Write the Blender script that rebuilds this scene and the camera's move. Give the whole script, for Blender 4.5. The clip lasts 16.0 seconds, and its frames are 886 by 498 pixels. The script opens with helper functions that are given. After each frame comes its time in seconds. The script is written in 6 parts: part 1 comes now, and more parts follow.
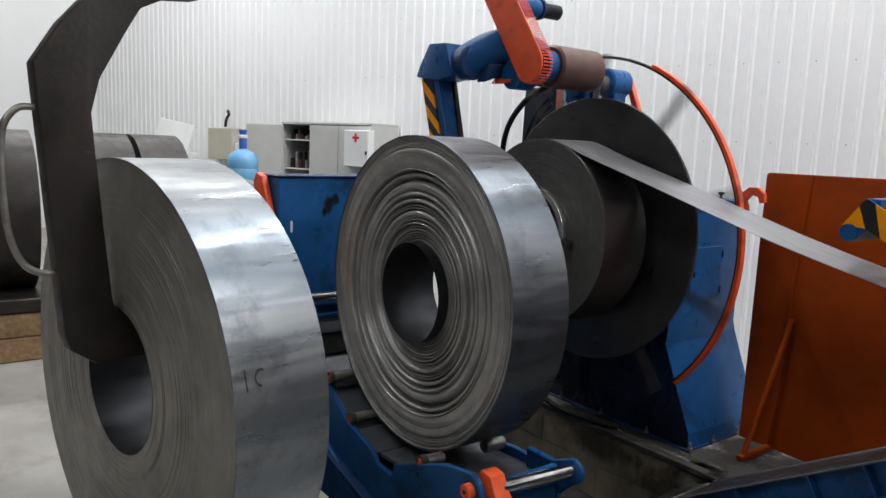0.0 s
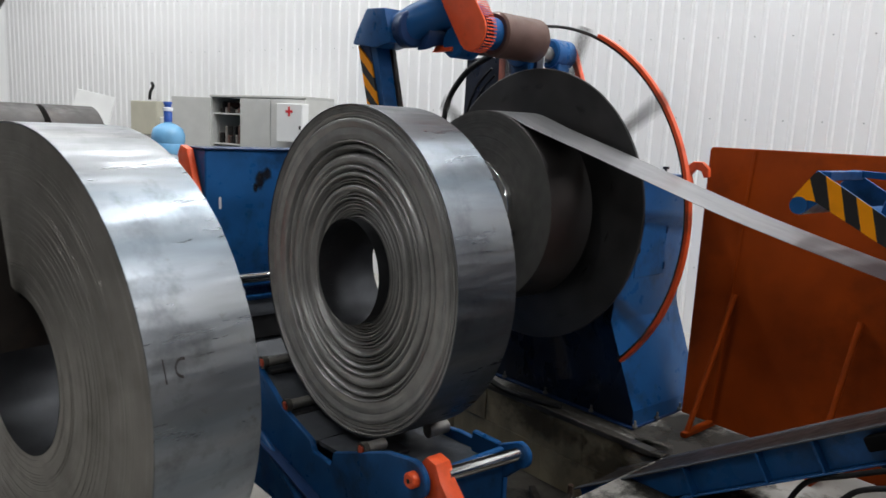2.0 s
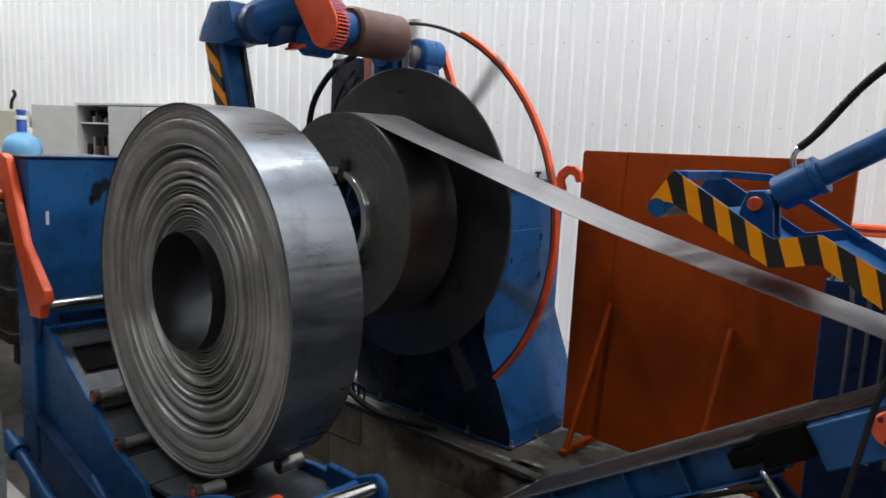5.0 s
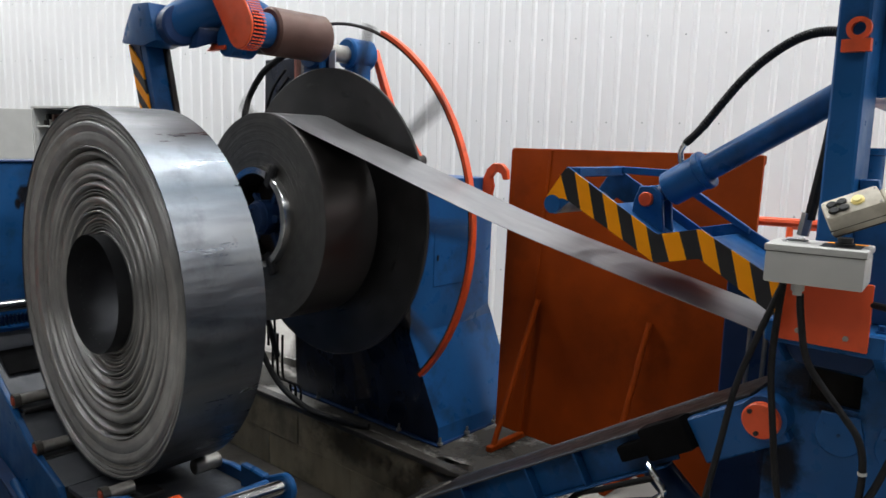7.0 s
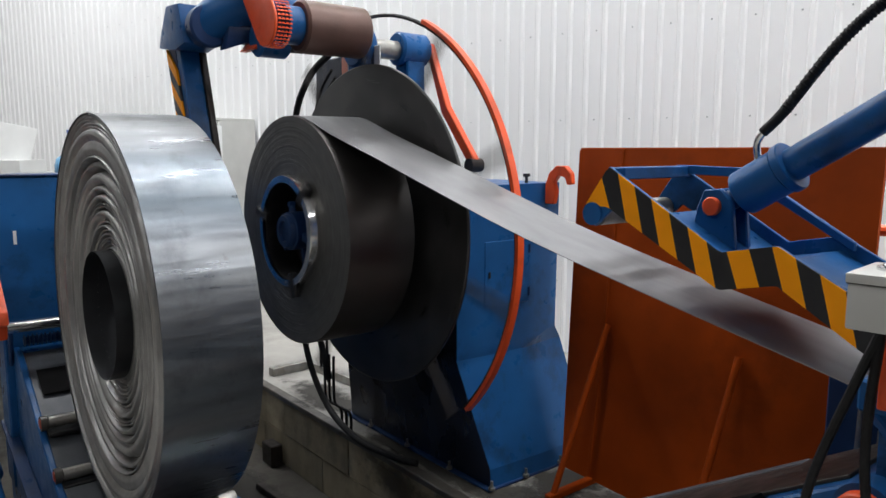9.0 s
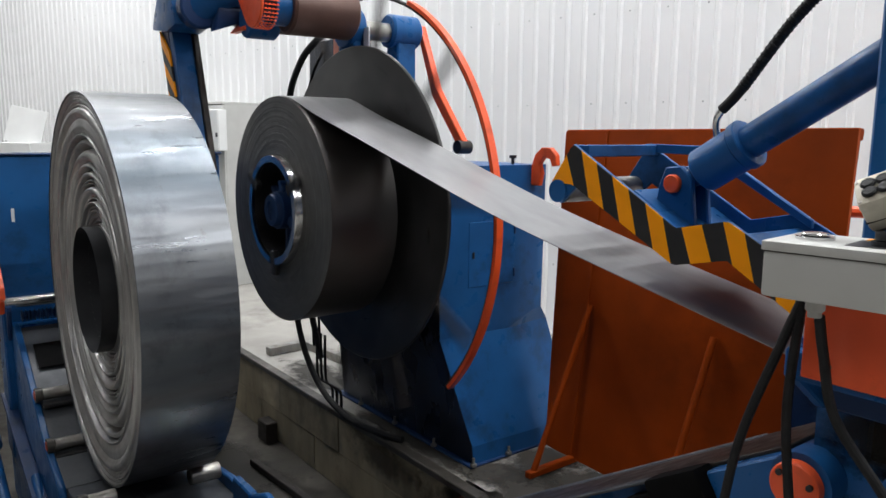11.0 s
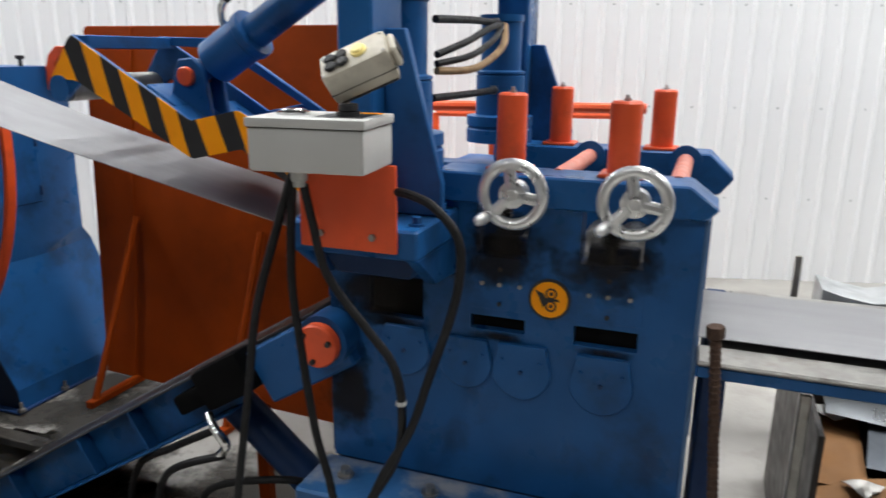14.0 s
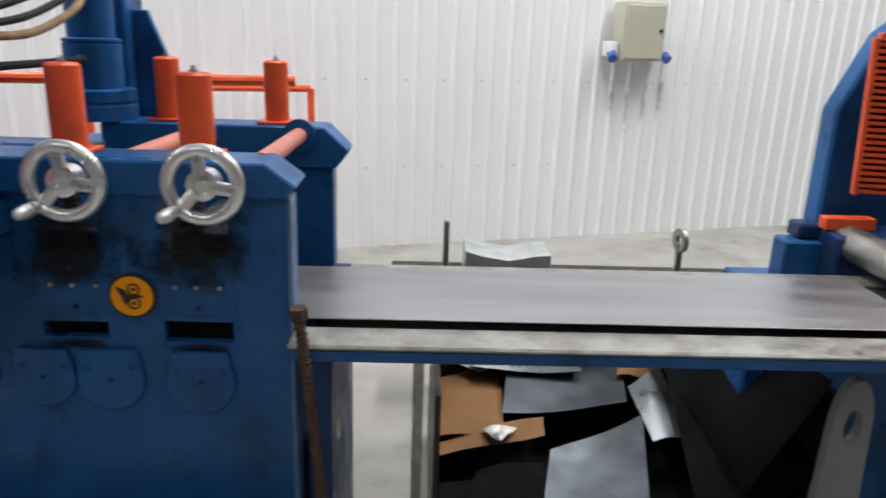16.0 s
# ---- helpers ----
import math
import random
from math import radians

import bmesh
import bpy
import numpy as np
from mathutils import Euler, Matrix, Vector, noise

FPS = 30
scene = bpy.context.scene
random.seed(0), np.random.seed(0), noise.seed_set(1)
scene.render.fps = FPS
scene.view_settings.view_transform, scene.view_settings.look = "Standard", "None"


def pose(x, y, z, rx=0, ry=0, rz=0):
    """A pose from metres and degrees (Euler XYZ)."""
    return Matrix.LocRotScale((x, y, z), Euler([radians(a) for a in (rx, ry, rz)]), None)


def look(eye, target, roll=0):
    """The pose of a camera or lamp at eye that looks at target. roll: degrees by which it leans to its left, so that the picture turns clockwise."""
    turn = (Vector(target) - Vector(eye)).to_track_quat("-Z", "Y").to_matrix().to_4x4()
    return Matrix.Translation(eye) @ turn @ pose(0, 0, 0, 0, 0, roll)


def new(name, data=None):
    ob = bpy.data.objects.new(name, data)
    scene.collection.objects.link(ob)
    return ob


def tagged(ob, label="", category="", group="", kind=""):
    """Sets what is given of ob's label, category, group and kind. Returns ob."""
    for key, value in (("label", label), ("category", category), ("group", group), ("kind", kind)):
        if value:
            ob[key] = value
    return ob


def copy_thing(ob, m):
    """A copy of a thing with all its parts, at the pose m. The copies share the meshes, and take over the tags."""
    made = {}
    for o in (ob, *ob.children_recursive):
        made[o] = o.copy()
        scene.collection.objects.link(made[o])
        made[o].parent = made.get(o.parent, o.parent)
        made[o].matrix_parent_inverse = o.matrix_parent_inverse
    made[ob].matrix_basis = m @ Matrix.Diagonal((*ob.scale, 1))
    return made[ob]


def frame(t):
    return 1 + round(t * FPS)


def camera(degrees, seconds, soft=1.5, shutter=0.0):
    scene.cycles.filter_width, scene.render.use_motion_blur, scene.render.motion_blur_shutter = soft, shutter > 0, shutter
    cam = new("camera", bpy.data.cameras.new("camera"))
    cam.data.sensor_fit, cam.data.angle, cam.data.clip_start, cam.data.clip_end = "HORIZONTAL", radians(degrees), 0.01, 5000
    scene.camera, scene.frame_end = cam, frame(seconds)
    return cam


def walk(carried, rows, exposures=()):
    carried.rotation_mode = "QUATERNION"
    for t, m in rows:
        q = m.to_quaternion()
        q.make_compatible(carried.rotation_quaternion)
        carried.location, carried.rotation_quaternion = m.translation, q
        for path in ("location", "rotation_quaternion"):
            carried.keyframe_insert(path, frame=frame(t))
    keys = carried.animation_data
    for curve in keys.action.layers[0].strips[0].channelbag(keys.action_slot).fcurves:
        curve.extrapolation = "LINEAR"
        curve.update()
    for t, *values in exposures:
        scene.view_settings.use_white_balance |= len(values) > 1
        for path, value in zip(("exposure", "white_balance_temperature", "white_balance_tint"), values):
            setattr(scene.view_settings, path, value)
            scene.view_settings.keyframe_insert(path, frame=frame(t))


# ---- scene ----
cam = camera(62.9, 16.0, shutter=0.45)
PATH = [
    (0, (-0.0432, 0.1604, 1.645), (-1.6379, 1.3348, 1.365), 2.3),
    (0.5, (-0.0884, 0.1714, 1.643), (-1.6779, 1.3484, 1.347), 2.4),
    (1, (-0.1546, 0.1832, 1.635), (-1.7161, 1.3929, 1.321), 2.7),
    (1.5, (-0.2085, 0.1979, 1.615), (-1.7217, 1.4666, 1.294), 2.9),
    (2, (-0.1946, 0.2539, 1.603), (-1.6724, 1.5597, 1.275), 2.7),
    (2.5, (-0.1373, 0.3694, 1.597), (-1.6017, 1.691, 1.268), 2.5),
    (3, (-0.1016, 0.4455, 1.58), (-1.5591, 1.7766, 1.258), 2.5),
    (3.5, (-0.1047, 0.501, 1.566), (-1.551, 1.8462, 1.253), 2.7),
    (4, (-0.1518, 0.5714, 1.561), (-1.5734, 1.9455, 1.258), 2.7),
    (4.5, (-0.2045, 0.6232, 1.569), (-1.5743, 2.05, 1.272), 2.5),
    (5, (-0.1988, 0.6649, 1.564), (-1.5257, 2.1351, 1.282), 2.3),
    (5.2, (-0.1756, 0.6889, 1.562), (-1.4894, 2.1711, 1.285), 2.1),
    (7.3, (0.0791, 0.9728, 1.578), (-1.2295, 2.4575, 1.294), 1.5),
    (7.5, (0.032, 1.0432, 1.538), (-1.2728, 2.5366, 1.277), 1.6),
    (8, (0.0053, 1.185, 1.531), (-1.3408, 2.6429, 1.276), 1.4),
    (8.5, (-0.021, 1.3088, 1.536), (-1.4827, 2.6493, 1.28), 0.7),
    (9, (-0.0027, 1.4718, 1.558), (-1.5519, 2.7076, 1.287), 0.1),
    (11.3, (0.1445, 1.5593, 1.52), (-1.4281, 2.757, 1.216), 0.4),
    (11.5, (0.1574, 1.5582, 1.515), (-1.3817, 2.7951, 1.202), 0.1),
    (12, (0.1724, 1.5579, 1.501), (-1.2031, 2.9661, 1.147), 0.5),
    (12.5, (0.1761, 1.5767, 1.491), (-1.0076, 3.1347, 1.079), 0.6),
    (13, (0.1941, 1.5992, 1.485), (-0.8253, 3.2563, 1.024), 0.4),
    (13.5, (0.2178, 1.6172, 1.484), (-0.6045, 3.3705, 0.983), 0.6),
    (14, (0.2462, 1.6318, 1.475), (-0.4081, 3.4477, 0.951), 0.6),
    (14.5, (0.3045, 1.6678, 1.476), (-0.1637, 3.5327, 0.928), 1.1),
    (15, (0.3661, 1.7066, 1.473), (0.0379, 3.5994, 0.916), 1.0),
    (15.5, (0.4363, 1.7396, 1.478), (0.3044, 3.6514, 0.905), 1.7),
    (16, (0.5116, 1.7742, 1.473), (0.5776, 3.6877, 0.896), 2.0),
]
walk(cam, [(t, look(eye, target, roll)) for t, eye, target, roll in PATH], exposures=[(0, 0.19), (5, 0.26), (9, 0.28), (11.5, 0.44), (12.5, 0.70), (13.5, 0.64), (14.5, 0.50), (16, 0.36)])

# ---- world and light ----
world = bpy.data.worlds.new("hall_air")
scene.world = world
world.use_nodes = True
world.node_tree.nodes["Background"].inputs[0].default_value = (0.9, 0.95, 1.0, 1)
world.node_tree.nodes["Background"].inputs[1].default_value = 0.005


def ceiling_lamp_light(x, y, z, sx, sy, power, turn=0.0):
    lamp = bpy.data.lights.new("ceiling_lamp_light", "AREA")
    lamp.shape, lamp.size, lamp.size_y, lamp.energy, lamp.color = "RECTANGLE", sx, sy, power, (0.97, 0.99, 1.0)
    ob = new("ceiling_lamp_light", lamp)
    ob.matrix_basis = pose(x, y, z, 0, 0, turn)
    return ob


# ---- materials ----
def principled(name, colour, rough=0.5, metal=0.0, var=0.15, scale=6.0, bump=0.0, bump_scale=60.0, dirt=None, dirt_amount=0.0, dirt_scale=2.5, coat=0.0, stretch=None, rough_var=0.12, island=0.0, detail=6):
    m = bpy.data.materials.new(name)
    m.use_nodes = True
    nt = m.node_tree
    bs = nt.nodes["Principled BSDF"]
    bs.inputs["Metallic"].default_value = metal
    bs.inputs["Coat Weight"].default_value = coat
    tc = nt.nodes.new("ShaderNodeTexCoord")
    mp = nt.nodes.new("ShaderNodeMapping")
    nt.links.new(tc.outputs["Object"], mp.inputs[0])
    if stretch:
        mp.inputs["Scale"].default_value = stretch
    n1 = nt.nodes.new("ShaderNodeTexNoise")
    n1.inputs["Scale"].default_value, n1.inputs["Detail"].default_value = scale, detail
    nt.links.new(mp.outputs[0], n1.inputs["Vector"])
    ramp = nt.nodes.new("ShaderNodeMapRange")
    ramp.inputs["From Min"].default_value, ramp.inputs["From Max"].default_value = 0.3, 0.7
    ramp.inputs["To Min"].default_value, ramp.inputs["To Max"].default_value = 1 - var, 1 + var
    nt.links.new(n1.outputs[0], ramp.inputs[0])
    mul = nt.nodes.new("ShaderNodeMix")
    mul.data_type, mul.blend_type = "RGBA", "MULTIPLY"
    mul.inputs[0].default_value = 1.0
    mul.inputs[6].default_value = (*colour, 1)
    nt.links.new(ramp.outputs[0], mul.inputs[7])
    out = mul.outputs[2]
    if island:
        oi = nt.nodes.new("ShaderNodeObjectInfo")
        r2 = nt.nodes.new("ShaderNodeMapRange")
        r2.inputs["To Min"].default_value, r2.inputs["To Max"].default_value = 1 - island, 1 + island
        nt.links.new(oi.outputs["Random"], r2.inputs[0])
        m2 = nt.nodes.new("ShaderNodeMix")
        m2.data_type, m2.blend_type = "RGBA", "MULTIPLY"
        m2.inputs[0].default_value = 1.0
        nt.links.new(out, m2.inputs[6])
        nt.links.new(r2.outputs[0], m2.inputs[7])
        out = m2.outputs[2]
    if dirt:
        n2 = nt.nodes.new("ShaderNodeTexNoise")
        n2.inputs["Scale"].default_value, n2.inputs["Detail"].default_value, n2.inputs["Roughness"].default_value = dirt_scale, 8, 0.65
        nt.links.new(tc.outputs["Object"], n2.inputs["Vector"])
        r3 = nt.nodes.new("ShaderNodeMapRange")
        r3.inputs["From Min"].default_value, r3.inputs["From Max"].default_value = 0.52, 0.68
        r3.inputs["To Max"].default_value = dirt_amount
        nt.links.new(n2.outputs[0], r3.inputs[0])
        m3 = nt.nodes.new("ShaderNodeMix")
        m3.data_type = "RGBA"
        m3.inputs[7].default_value = (*dirt, 1)
        nt.links.new(r3.outputs[0], m3.inputs[0])
        nt.links.new(out, m3.inputs[6])
        out = m3.outputs[2]
    nt.links.new(out, bs.inputs["Base Color"])
    rr = nt.nodes.new("ShaderNodeMapRange")
    rr.inputs["From Min"].default_value, rr.inputs["From Max"].default_value = 0.3, 0.7
    rr.inputs["To Min"].default_value, rr.inputs["To Max"].default_value = max(0.03, rough - rough_var), min(1.0, rough + rough_var)
    n4 = nt.nodes.new("ShaderNodeTexNoise")
    n4.inputs["Scale"].default_value, n4.inputs["Detail"].default_value = scale * 2.3, min(detail, 5)
    nt.links.new(mp.outputs[0], n4.inputs["Vector"])
    nt.links.new(n4.outputs[0], rr.inputs[0])
    nt.links.new(rr.outputs[0], bs.inputs["Roughness"])
    if bump:
        n3 = nt.nodes.new("ShaderNodeTexNoise")
        n3.inputs["Scale"].default_value, n3.inputs["Detail"].default_value = bump_scale, 4
        nt.links.new(mp.outputs[0], n3.inputs["Vector"])
        b = nt.nodes.new("ShaderNodeBump")
        b.inputs["Strength"].default_value, b.inputs["Distance"].default_value = bump, 0.01
        nt.links.new(n3.outputs[0], b.inputs["Height"])
        nt.links.new(b.outputs[0], bs.inputs["Normal"])
    return m


BLUE = principled("blue_machine_paint", (0.012, 0.086, 0.252), 0.36, 0, 0.16, 5, 0.05, 90, (0.008, 0.022, 0.055), 0.75, 3.2)
NAVY = principled("dark_blue_paint", (0.014, 0.04, 0.12), 0.38, 0, 0.2, 5, 0.05, 90, (0.008, 0.012, 0.025), 0.7, 3.0)
for paint in (BLUE, NAVY):
    paint.node_tree.nodes["Principled BSDF"].inputs["Specular IOR Level"].default_value = 0.22
# near-black navy: the column's colour, and shade put into the stand's front
NAVYSHADE = principled("navy_paint_with_shade", (0.005, 0.010, 0.026), 0.30, 0, 0.5, 4, 0.05, 60, (0.012, 0.028, 0.07), 0.6, 2.2, stretch=(1, 1, 0.4))
# worn paint, made paler for the light that falls on the edge
WORNLITEDGE = principled("worn_lit_blue_edge", (0.07, 0.15, 0.30), 0.4, 0.1, 0.25, 12, 0.05, 90, (0.22, 0.27, 0.33), 0.6, 9)
ORANGE = principled("orange_paint", (0.80, 0.095, 0.022), 0.42, 0, 0.1, 8, 0.04, 90, (0.25, 0.04, 0.015), 0.45, 6)
OLDORANGE = principled("oily_orange_paint", (0.42, 0.055, 0.018), 0.5, 0, 0.3, 20, 0.1, 90, (0.03, 0.012, 0.008), 0.8, 18)
RUST = principled("rust_brown_primer", (0.245, 0.035, 0.001), 0.58, 0, 0.3, 2.0, 0.05, 40, (0.11, 0.018, 0.002), 0.7, 1.2)
RUST.node_tree.nodes["Principled BSDF"].inputs["Specular IOR Level"].default_value = 0.12
YELLOW = principled("warning_yellow_paint", (1.0, 0.355, 0.002), 0.5, 0, 0.05, 9, 0.03, 80, (0.60, 0.24, 0.005), 0.2, 12)
YELLOW.node_tree.nodes["Principled BSDF"].inputs["Specular IOR Level"].default_value = 0.2
BLACK = principled("warning_black_paint", (0.012, 0.012, 0.014), 0.5, 0, 0.2, 9)
RUBBER = principled("black_rubber", (0.010, 0.010, 0.011), 0.55, 0, 0.3, 30, 0.15, 150)
RUBBER.node_tree.nodes["Principled BSDF"].inputs["Specular IOR Level"].default_value = 0.25


def wrap_metal(name, colour, rough, bands=0.45, wavy=0.5, smudge=0.55):
    """Rolled sheet: cloudy bands across the width, slight waves, smudges and long handling streaks."""
    m = principled(name, colour, rough, 0.92, bands, 4.5, 0.0, 60, (colour[0] * 0.42, colour[1] * 0.42, colour[2] * 0.42), smudge, 6.5, stretch=(1, 0.22, 1), rough_var=0.13, detail=3)
    nt = m.node_tree
    bs = nt.nodes["Principled BSDF"]
    tc = nt.nodes.new("ShaderNodeTexCoord")
    mp = nt.nodes.new("ShaderNodeMapping")
    mp.inputs["Scale"].default_value = (1, 0.12, 1)
    nt.links.new(tc.outputs["Object"], mp.inputs[0])
    wave = nt.nodes.new("ShaderNodeTexNoise")
    wave.inputs["Scale"].default_value, wave.inputs["Detail"].default_value = 9.0, 2.0
    nt.links.new(mp.outputs[0], wave.inputs["Vector"])
    b = nt.nodes.new("ShaderNodeBump")
    b.inputs["Strength"].default_value, b.inputs["Distance"].default_value = wavy, 0.012
    nt.links.new(wave.outputs[0], b.inputs["Height"])
    nt.links.new(b.outputs[0], bs.inputs["Normal"])
    # bluish and straw-coloured heat tints in broad patches
    hue = nt.nodes.new("ShaderNodeTexNoise")
    hue.inputs["Scale"].default_value, hue.inputs["Detail"].default_value, hue.inputs["Roughness"].default_value = 3.2, 4.0, 0.55
    nt.links.new(mp.outputs[0], hue.inputs["Vector"])
    ramp = nt.nodes.new("ShaderNodeValToRGB")
    ramp.color_ramp.elements[0].position, ramp.color_ramp.elements[0].color = 0.36, (0.88, 0.99, 1.06, 1)
    ramp.color_ramp.elements[1].position, ramp.color_ramp.elements[1].color = 0.66, (1.06, 1.03, 0.96, 1)
    mid = ramp.color_ramp.elements.new(0.5)
    mid.color = (1.0, 1.0, 1.0, 1)
    nt.links.new(hue.outputs[0], ramp.inputs[0])
    tint = nt.nodes.new("ShaderNodeMix")
    tint.data_type, tint.blend_type = "RGBA", "MULTIPLY"
    tint.inputs[0].default_value = 1.0
    nt.links.new(bs.inputs["Base Color"].links[0].from_socket, tint.inputs[6])
    nt.links.new(ramp.outputs[0], tint.inputs[7])
    nt.links.new(tint.outputs[2], bs.inputs["Base Color"])
    # fine rolling streaks round the wrap and dull scuffs in the gloss
    fine = nt.nodes.new("ShaderNodeTexNoise")
    fine.inputs["Scale"].default_value, fine.inputs["Detail"].default_value, fine.inputs["Roughness"].default_value = 14.0, 6.0, 0.7
    nt.links.new(mp.outputs[0], fine.inputs["Vector"])
    fr = nt.nodes.new("ShaderNodeMapRange")
    fr.inputs["From Min"].default_value, fr.inputs["From Max"].default_value = 0.35, 0.65
    fr.inputs["To Min"].default_value, fr.inputs["To Max"].default_value = rough - 0.15, rough + 0.17
    nt.links.new(fine.outputs[0], fr.inputs[0])
    nt.links.new(fr.outputs[0], bs.inputs["Roughness"])
    # brownish handling marks
    blot = nt.nodes.new("ShaderNodeTexNoise")
    blot.inputs["Scale"].default_value, blot.inputs["Detail"].default_value, blot.inputs["Roughness"].default_value = 11.0, 7.0, 0.7
    nt.links.new(tc.outputs["Object"], blot.inputs["Vector"])
    r = nt.nodes.new("ShaderNodeMapRange")
    r.inputs["From Min"].default_value, r.inputs["From Max"].default_value, r.inputs["To Max"].default_value = 0.63, 0.74, 0.6
    nt.links.new(blot.outputs[0], r.inputs[0])
    mix = nt.nodes.new("ShaderNodeMix")
    mix.data_type = "RGBA"
    mix.inputs[7].default_value = (0.085, 0.075, 0.062, 1)
    nt.links.new(r.outputs[0], mix.inputs[0])
    src = bs.inputs["Base Color"].links[0].from_socket
    nt.links.new(src, mix.inputs[6])
    nt.links.new(mix.outputs[2], bs.inputs["Base Color"])
    return m


def smear_film(name, colour, rough=0.5, cut=0.50, strength=1.0, scale=5.0):
    """Film of dirt and, on the straightener, shade: a ragged patch that thins out towards its rim."""
    m = bpy.data.materials.new(name)
    m.use_nodes = True
    nt = m.node_tree
    bs = nt.nodes["Principled BSDF"]
    bs.inputs["Base Color"].default_value = (*colour, 1)
    bs.inputs["Roughness"].default_value = rough
    tc = nt.nodes.new("ShaderNodeTexCoord")
    uv = nt.nodes.new("ShaderNodeUVMap")
    sub = nt.nodes.new("ShaderNodeVectorMath")
    sub.operation = "LENGTH"
    nt.links.new(uv.outputs[0], sub.inputs[0])
    n = nt.nodes.new("ShaderNodeTexNoise")
    n.inputs["Scale"].default_value, n.inputs["Detail"].default_value, n.inputs["Roughness"].default_value = scale, 8, 0.7
    nt.links.new(tc.outputs["Object"], n.inputs["Vector"])
    fall = nt.nodes.new("ShaderNodeMapRange")
    fall.inputs["From Min"].default_value, fall.inputs["From Max"].default_value = 0.1, 1.0
    fall.inputs["To Min"].default_value, fall.inputs["To Max"].default_value = 0.22, -0.32
    nt.links.new(sub.outputs["Value"], fall.inputs[0])
    add = nt.nodes.new("ShaderNodeMath")
    add.operation = "ADD"
    nt.links.new(n.outputs[0], add.inputs[0])
    nt.links.new(fall.outputs[0], add.inputs[1])
    r = nt.nodes.new("ShaderNodeMapRange")
    r.inputs["From Min"].default_value, r.inputs["From Max"].default_value, r.inputs["To Max"].default_value = cut - 0.08, cut + 0.14, strength
    nt.links.new(add.outputs[0], r.inputs[0])
    nt.links.new(r.outputs[0], bs.inputs["Alpha"])
    return m


WRAP = wrap_metal("steel_coil_outer_wrap", (0.185, 0.195, 0.21), 0.38, 0.5, 0.6, 0.6)
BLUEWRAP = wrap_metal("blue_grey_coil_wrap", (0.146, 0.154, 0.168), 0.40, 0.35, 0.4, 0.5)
# bore steel darkened: the hole's shade is put into its colour
BORE = principled("shaded_coil_bore", (0.045, 0.047, 0.052), 0.5, 0.75, 0.3, 5, 0.05, 60)
GRIMESHADE = smear_film("grime_and_shade_film", (0.014, 0.012, 0.010), 0.5, 0.50, 0.80, 9.0)
GRIMESHADE.node_tree.nodes["Principled BSDF"].inputs["Specular IOR Level"].default_value = 0.12
PITSTAIN = smear_film("pit_wall_stain", (0.05, 0.04, 0.028), 0.7, 0.50, 0.55, 7.0)
FLOORDIRT = smear_film("floor_dirt_film", (0.04, 0.036, 0.03), 0.75, 0.42, 0.95, 4.0)
EDGE = principled("steel_coil_edges", (0.345, 0.343, 0.338), 0.40, 0.62, 0.14, 9, 0.03, 160, (0.17, 0.168, 0.162), 0.4, 4)
DULLEDGE = principled("dull_coil_edges", (0.275, 0.262, 0.245), 0.45, 0.6, 0.14, 5, 0.03, 160, (0.15, 0.14, 0.13), 0.4, 3)
DARKWRAP = principled("dark_coil_wrap", (0.125, 0.117, 0.114), 0.40, 0.85, 0.15, 3, 0.02, 80, stretch=(1, 0.25, 1))
DARKEDGE = principled("dark_coil_edges", (0.15, 0.147, 0.14), 0.45, 0.75, 0.15, 20, 0.04, 140)
FLANGE = principled("black_steel_disc", (0.075, 0.074, 0.075), 0.38, 0.7, 0.25, 4, 0.02, 50, (0.11, 0.10, 0.10), 0.5, 3)
STRIP = principled("steel_strip", (0.32, 0.32, 0.33), 0.38, 0.9, 0.14, 4, 0.0, 60, stretch=(0.3, 2, 2), rough_var=0.06)
ALU = principled("cast_aluminium", (0.74, 0.74, 0.73), 0.33, 0.8, 0.08, 18, 0.0, 120, (0.45, 0.44, 0.42), 0.25, 9)
CHROME = principled("polished_steel", (0.68, 0.68, 0.68), 0.16, 1.0, 0.08, 12, rough_var=0.06)
STEEL = principled("worn_steel", (0.34, 0.33, 0.31), 0.42, 0.9, 0.25, 14, 0.1, 90, (0.14, 0.08, 0.04), 0.35, 9)
IRON = principled("blackened_iron", (0.024, 0.019, 0.017), 0.5, 0.2, 0.3, 7, 0.12, 40, (0.05, 0.03, 0.02), 0.5, 5)
RUSTY = principled("rusty_rod", (0.075, 0.042, 0.028), 0.75, 0.3, 0.3, 40, 0.4, 200)
DIMWALL = principled("dim_grey_hall_and_lug", (0.20, 0.20, 0.205), 0.6, 0, 0.12, 1.5, 0.0, 50)
CONCRETE = principled("concrete_floor", (0.34, 0.325, 0.30), 0.7, 0, 0.16, 2.6, 0.12, 50, (0.18, 0.168, 0.15), 0.6, 2.1)
PITWALL = principled("stained_concrete", (0.30, 0.25, 0.165), 0.85, 0, 0.35, 5, 0.4, 30, (0.06, 0.048, 0.034), 0.6, 2.6, stretch=(1, 1, 0.35), island=0.12)
PITFLOOR = principled("oily_concrete", (0.062, 0.056, 0.048), 0.42, 0, 0.5, 5, 0.3, 20, (0.022, 0.02, 0.018), 0.9, 2.4)
WALL = principled("white_corrugated_sheet", (0.82, 0.823, 0.83), 0.22, 0, 0.025, 1.0, 0.0, 50, (0.76, 0.76, 0.75), 0.25, 0.5, rough_var=0.05)
WHITE = principled("white_enamel", (0.74, 0.745, 0.74), 0.4, 0, 0.05, 4)
